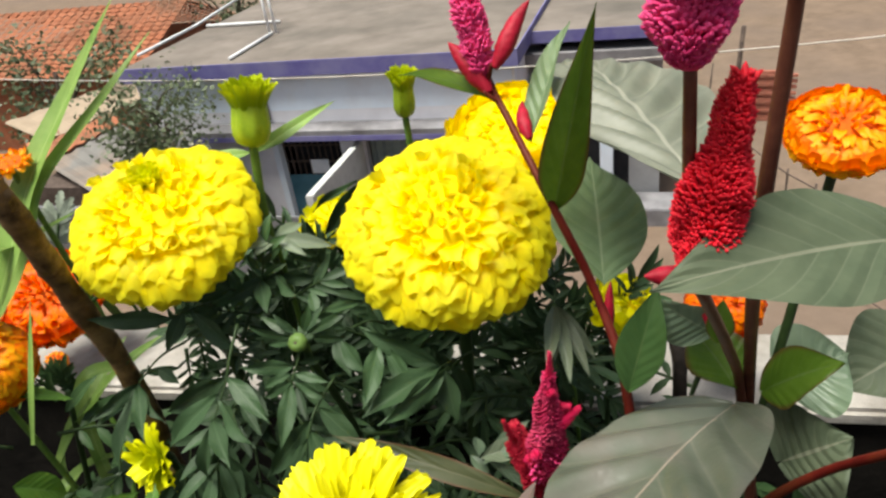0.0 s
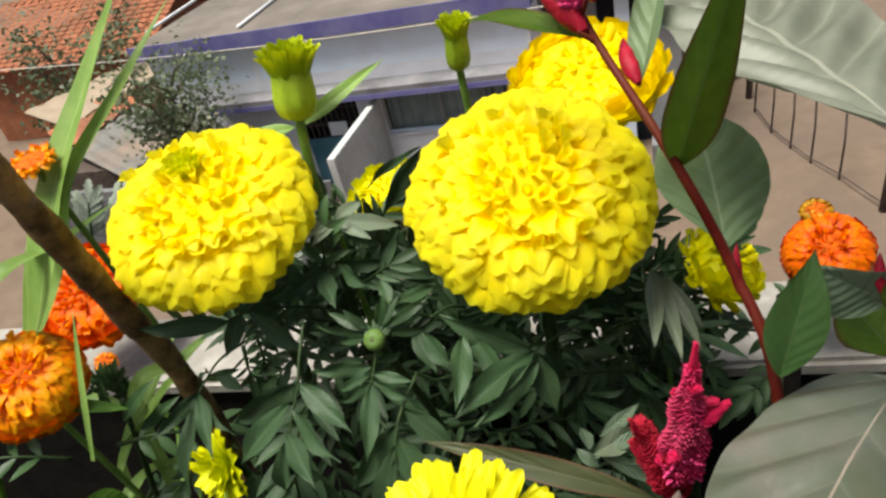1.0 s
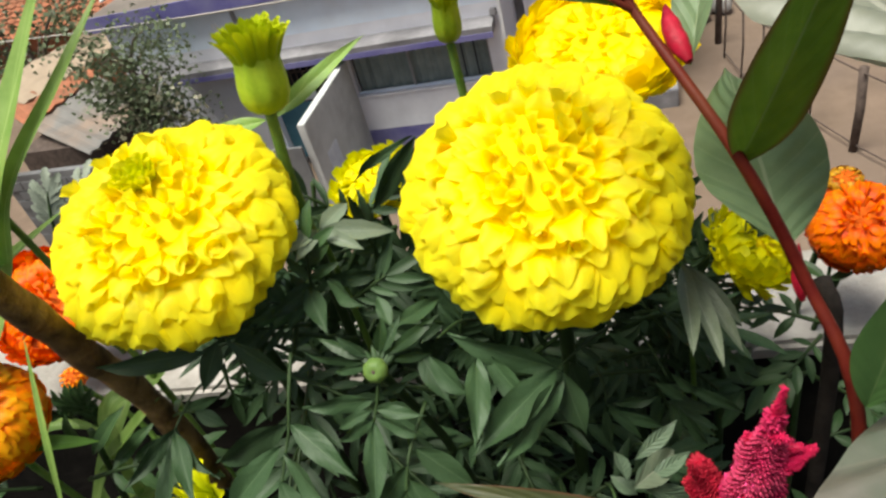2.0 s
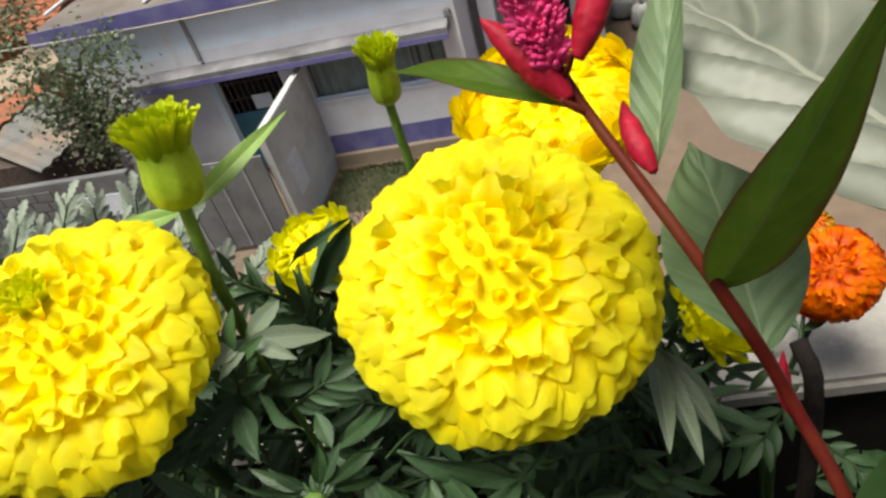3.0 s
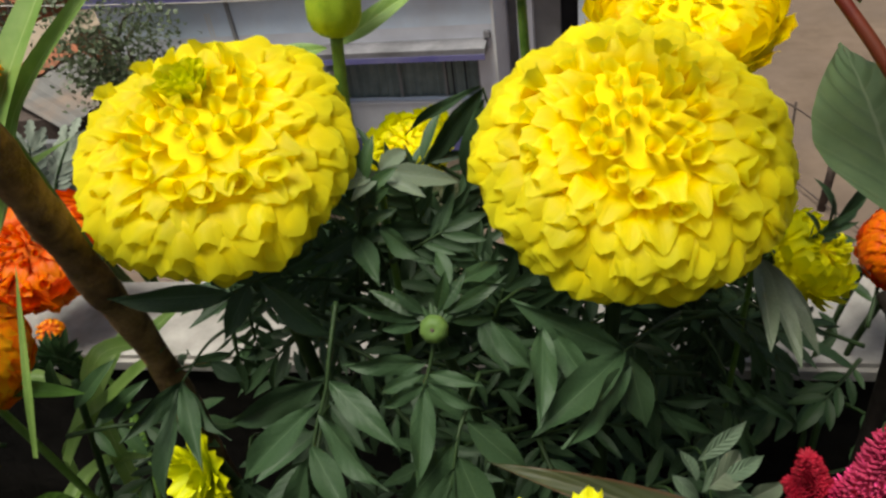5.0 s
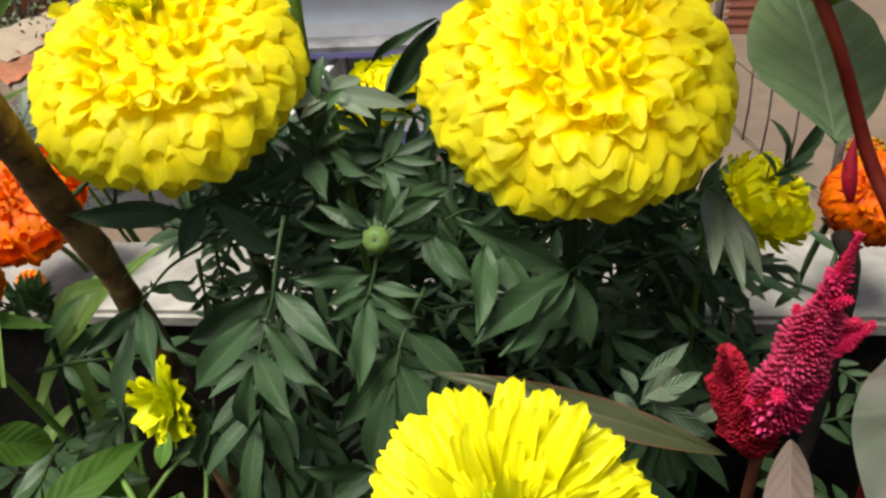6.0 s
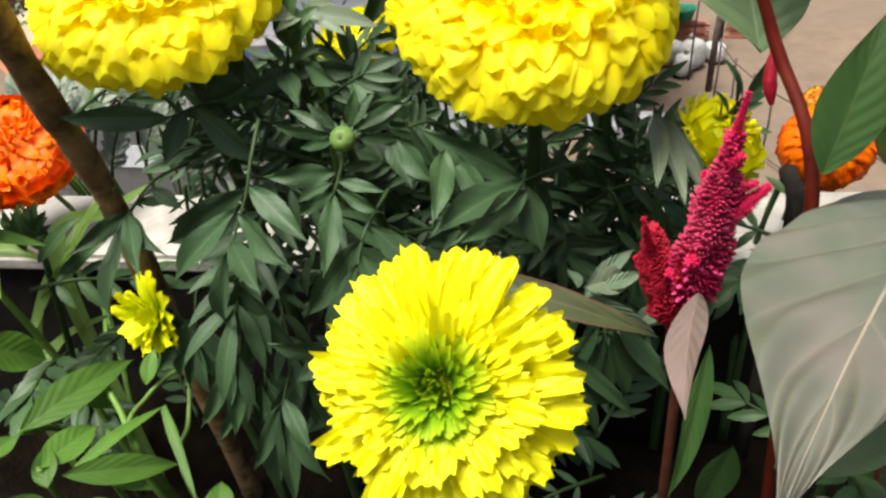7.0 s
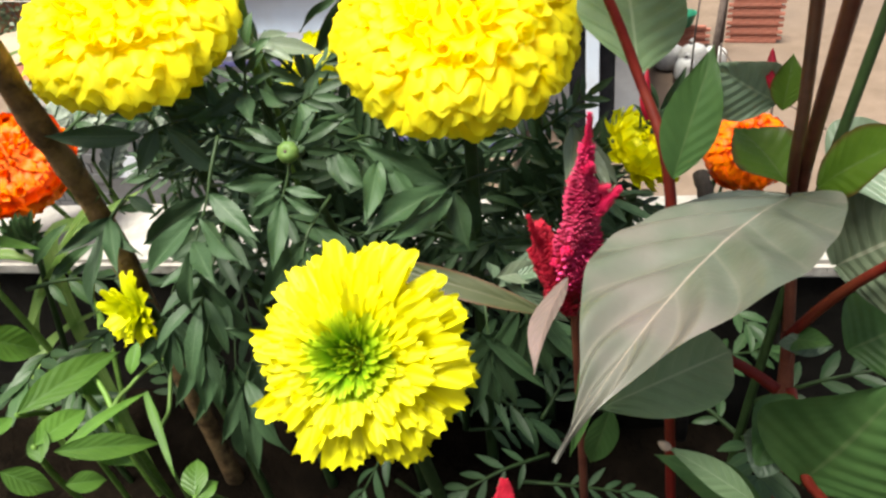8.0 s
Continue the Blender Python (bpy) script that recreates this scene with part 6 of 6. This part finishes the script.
# ---- stick, grass blades and seedlings ----
def stick():
    s = thing("plant_stick", "dry brown stick stuck slanting among the flowers", "stick")
    pts = [(-.150, .190, 6.76), (-.1535, .2074, 6.7132), (-.1645, .2343, 6.6594), (-.1725, .2602, 6.5875), (-.178, .278, 6.39)]
    path = smooth_path(pts, 10)
    n = len(path)
    v, f, uv = tube_data(path, [.0042 + .0010 * i / n + .0004 * math.sin(i * 1.3) + .0005 * (i % 9 == 4) for i in range(n)], 14)
    put("shaft", mesh_of("shaft", v, f, BARK, uv), s)
    for i, ang in ((9, .4), (17, 2.6), (24, 1.2)):
        o = path[i]
        e = o + Vector((math.cos(ang), -.4, math.sin(ang))).normalized() * .0062
        v, f, uv = tube_data([o, o.lerp(e, .6), e], [.0032, .0026, .0014], 8)
        put("knot", mesh_of("knot", v, f, BARK, uv), s)


stick()


def grass_clump():
    p = thing("lily_clump", "clump of long light green strap leaves", "plant")
    strap(p, [(-.40, .33, 6.40), (-.335, .31, 6.53), (-0.2479, 0.2855, 6.6195), (-0.2190, 0.3120, 6.6771), (-0.1968, 0.3382, 6.7128), (-0.1683, 0.3603, 6.7529)], .019, BLADE, label="long strap leaf")
    strap(p, [(-.40, .33, 6.40), (-.335, .31, 6.53), (-0.2379, 0.3017, 6.6314), (-0.2139, 0.3155, 6.6769), (-0.1840, 0.3439, 6.7078), (-0.1601, 0.3720, 6.7334)], .012, BLADE, label="long strap leaf")
    strap(p, [(-.40, .33, 6.40), (-.335, .31, 6.53), (-0.2486, 0.2739, 6.6493), (-0.2264, 0.3089, 6.6532), (-0.2151, 0.3423, 6.6524)], .011, BLADE, label="long strap leaf")
    strap(p, [(-.285, .325, 6.42), (-.2731, .3164, 6.4989), (-.1927, .2620, 6.5889), (-.1636, .2508, 6.6163)], .0105, BLADE, keel=.6, label="keeled strap leaf")
    strap(p, [(-.272, .285, 6.42), (-.2650, .2813, 6.4891), (-.2470, .2959, 6.5088), (-.1925, .2644, 6.5493)], .0095, BLADE, keel=.5, label="arching strap leaf")
    strap(p, [(-.285, .318, 6.54), (-.2742, .3147, 6.5522), (-.2600, .3140, 6.5520), (-.2457, .3118, 6.5452)], .0075, BLADE, label="pale level strap leaf")
    strap(p, [(-.22, .27, 6.40), (-0.2272, 0.2931, 6.5575), (-0.2078, 0.3147, 6.5679), (-0.1927, 0.3379, 6.5700)], .010, BLADE, label="strap leaf")
    strap(p, [(-0.2474, 0.2822, 6.5299), (-0.2363, 0.2917, 6.5466), (-0.2241, 0.3135, 6.5614), (-0.2171, 0.3382, 6.5700)], .009, BLADE, label="strap leaf")
    strap(p, [(-0.2249, 0.2472, 6.5748), (-0.2207, 0.2594, 6.6017), (-0.2197, 0.2824, 6.6341)], .0035, BLADE, label="thin strap leaf")
    strap(p, [(-0.2389, 0.2584, 6.6013), (-0.2249, 0.2635, 6.5923), (-0.2110, 0.2674, 6.5839)], .007, FRESH, label="strap leaf")


grass_clump()


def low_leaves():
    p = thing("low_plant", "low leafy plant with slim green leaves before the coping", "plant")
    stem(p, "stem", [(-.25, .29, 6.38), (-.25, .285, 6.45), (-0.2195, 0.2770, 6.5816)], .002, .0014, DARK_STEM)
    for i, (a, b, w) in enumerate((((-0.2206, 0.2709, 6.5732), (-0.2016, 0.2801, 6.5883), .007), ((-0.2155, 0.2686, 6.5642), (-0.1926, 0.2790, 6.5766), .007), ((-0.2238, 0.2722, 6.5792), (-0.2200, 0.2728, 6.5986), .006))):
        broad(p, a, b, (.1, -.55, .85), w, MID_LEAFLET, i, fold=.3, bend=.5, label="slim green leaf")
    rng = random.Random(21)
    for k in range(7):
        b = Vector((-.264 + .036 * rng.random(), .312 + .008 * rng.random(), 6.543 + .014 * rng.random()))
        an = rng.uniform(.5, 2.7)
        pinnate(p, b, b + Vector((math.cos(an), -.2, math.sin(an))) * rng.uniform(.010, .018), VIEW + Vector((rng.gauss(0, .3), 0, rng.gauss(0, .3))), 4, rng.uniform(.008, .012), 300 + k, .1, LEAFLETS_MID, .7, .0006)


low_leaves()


def seedling(stem_pts, leaves, seed):
    p = thing("seedling", "young fresh green seedling in the soil", "plant", group="seedlings")
    stem(p, "stem", stem_pts, .0016, .0012, GREEN_STEM)
    for i, (a, b, w) in enumerate(leaves):
        broad(p, a, b, (.1, -.55, .85), w * .8, FRESH, seed + i, fold=.25, bend=.45, wave=.04, ripple=.012, label="fresh green leaf")


seedling([(-.235, .262, 6.40), (-.224, .240, 6.50), (-.2181, .2123, 6.5369)],
         [((-.2181, .2123, 6.5369), (-.1918, .2562, 6.5282), .0200), ((-.2120, .2444, 6.5304), (-.1927, .2348, 6.5208), .0150), ((-.2290, .2292, 6.5670), (-.2178, .2437, 6.5440), .0200)], 1)
seedling([(-.200, .250, 6.40), (-.1850, .2250, 6.4900), (-.1811, .2161, 6.5177), (-.1900, .2300, 6.5270), (-.2033, .2460, 6.5331)],
         [((-.1840, .2442, 6.5239), (-.1811, .2573, 6.5331), .0090), ((-.1959, .1939, 6.5325), (-.1644, .2121, 6.5105), .0140), ((-.1913, .2069, 6.5247), (-.1714, .1998, 6.5118), .0130)], 11)
seedling([(-.225, .235, 6.40), (-.212, .205, 6.50), (-.2046, .1964, 6.5342)],
         [((-.2046, .1964, 6.5342), (-.1953, .2219, 6.5262), .0170), ((-.2054, .1777, 6.5428), (-.1924, .1801, 6.5258), .0130), ((-.1894, .1826, 6.5255), (-.1786, .1903, 6.5162), .0110),
          ((-.2146, .1906, 6.5465), (-.2138, .2055, 6.5430), .0120), ((-.2000, .1900, 6.5310), (-.2080, .2080, 6.5330), .0120)], 21)
seedling([(-.160, .250, 6.40), (-.150, .205, 6.48), (-.1475, .1911, 6.4978)],
         [((-.1475, .1911, 6.4978), (-.1504, .2100, 6.5005), .0150), ((-.1475, .1911, 6.4978), (-.1400, .2000, 6.4960), .0100)], 31)


def arching_shoot():
    p = thing("seedling", "pale bent shoot arching over the soil", "plant", group="seedlings")
    stem(p, "stem", [(-.195, .245, 6.40), (-.1844, .2188, 6.5149), (-.1841, .2406, 6.5202), (-.1717, .2560, 6.5198), (-.1693, .2373, 6.5068), (-.1697, .2184, 6.4973), (-.172, .225, 6.40)], .0011, .0009, BUD_GREEN)
    strap(p, [(-.1942, .1998, 6.5284), (-.1850, .2150, 6.5270), (-.1742, .2333, 6.5216)], .006, FRESH, label="slim bent blade")
    strap(p, [(-.1742, .2333, 6.5216), (-.1660, .2180, 6.5160), (-.1550, .1965, 6.5061)], .0045, FRESH, label="slim bent blade")


arching_shoot()


def grey_shrub():
    """A slender shrub that reaches up beside the terrace, with deeply lobed grey leaves."""
    p = thing("grey_shrub", "slender shrub with pale grey-green lobed leaves beyond the parapet", "shrub")
    stem(p, "trunk", [(-.55, 1.15, EARTH - .1), (-.57, 1.1, 3.0), (-.54, 1.02, 5.2), (-.52, .95, 6.05)], .03, .008, TREE_BARK)
    rng = random.Random(4)
    for i, (a, c) in enumerate((((-0.5125, 0.7572, 6.3957), (-0.4808, 0.7874, 6.4572)), ((-0.4698, 0.7779, 6.3809), (-0.4346, 0.8143, 6.4536)), ((-0.4353, 0.8157, 6.3646), (-0.4232, 0.8342, 6.4306)), ((-0.4018, 0.8272, 6.3537), (-0.3809, 0.8515, 6.4225)),
                               ((-0.3549, 0.8399, 6.3379), (-0.3324, 0.8535, 6.3862)), ((-0.4978, 0.7552, 6.3757), (-0.4695, 0.7796, 6.4285)), ((-0.4657, 0.7819, 6.3412), (-0.4419, 0.8065, 6.3994)), ((-0.3117, 0.8171, 6.2780), (-0.2668, 0.8258, 6.3031)),
                               ((-0.5265, 0.7586, 6.4154), (-0.5124, 0.7692, 6.4649)), ((-0.3977, 0.8213, 6.2833), (-0.3890, 0.8385, 6.3408)), ((-0.3524, 0.8188, 6.2508), (-0.3254, 0.8447, 6.3066)), ((-0.2912, 0.8145, 6.2140), (-0.2500, 0.8289, 6.2476)),
                               ((-0.4702, 0.7838, 6.3298), (-0.4460, 0.8036, 6.3930)), ((-0.4335, 0.8069, 6.3358), (-0.4036, 0.8270, 6.3987)), ((-0.4923, 0.7904, 6.3677), (-0.4783, 0.8003, 6.4272)), ((-0.3845, 0.8257, 6.3274), (-0.3468, 0.8359, 6.3651)))):
        pinnate(p, a, c, VIEW + Vector((rng.gauss(0, .3), 0, rng.gauss(0, .2))), 11, .027, 800 + i, .08, LEAFLETS_GREY, .85, .0018)
        stem(p, "twig", [(-.53, .98, 5.85), (Vector(a) + Vector((-.53, .98, 5.9))) / 2, a], .005, .002, GREEN_STEM, 5, steps=3)


grey_shrub()


def stake():
    s = thing("stake", "dark weathered wooden stake beside the parapet", "stake")
    v, f, uv = tube_data(smooth_path([Vector((0.0836, 0.2574, 6.5626)) + Vector((0, 0, -.14)), (0.0836, 0.2574, 6.5626), (0.0850, 0.2727, 6.5809)], 4), .0034, 10)
    put("shaft", mesh_of("shaft", v, f, BLACK_WOOD, uv), s)


stake()
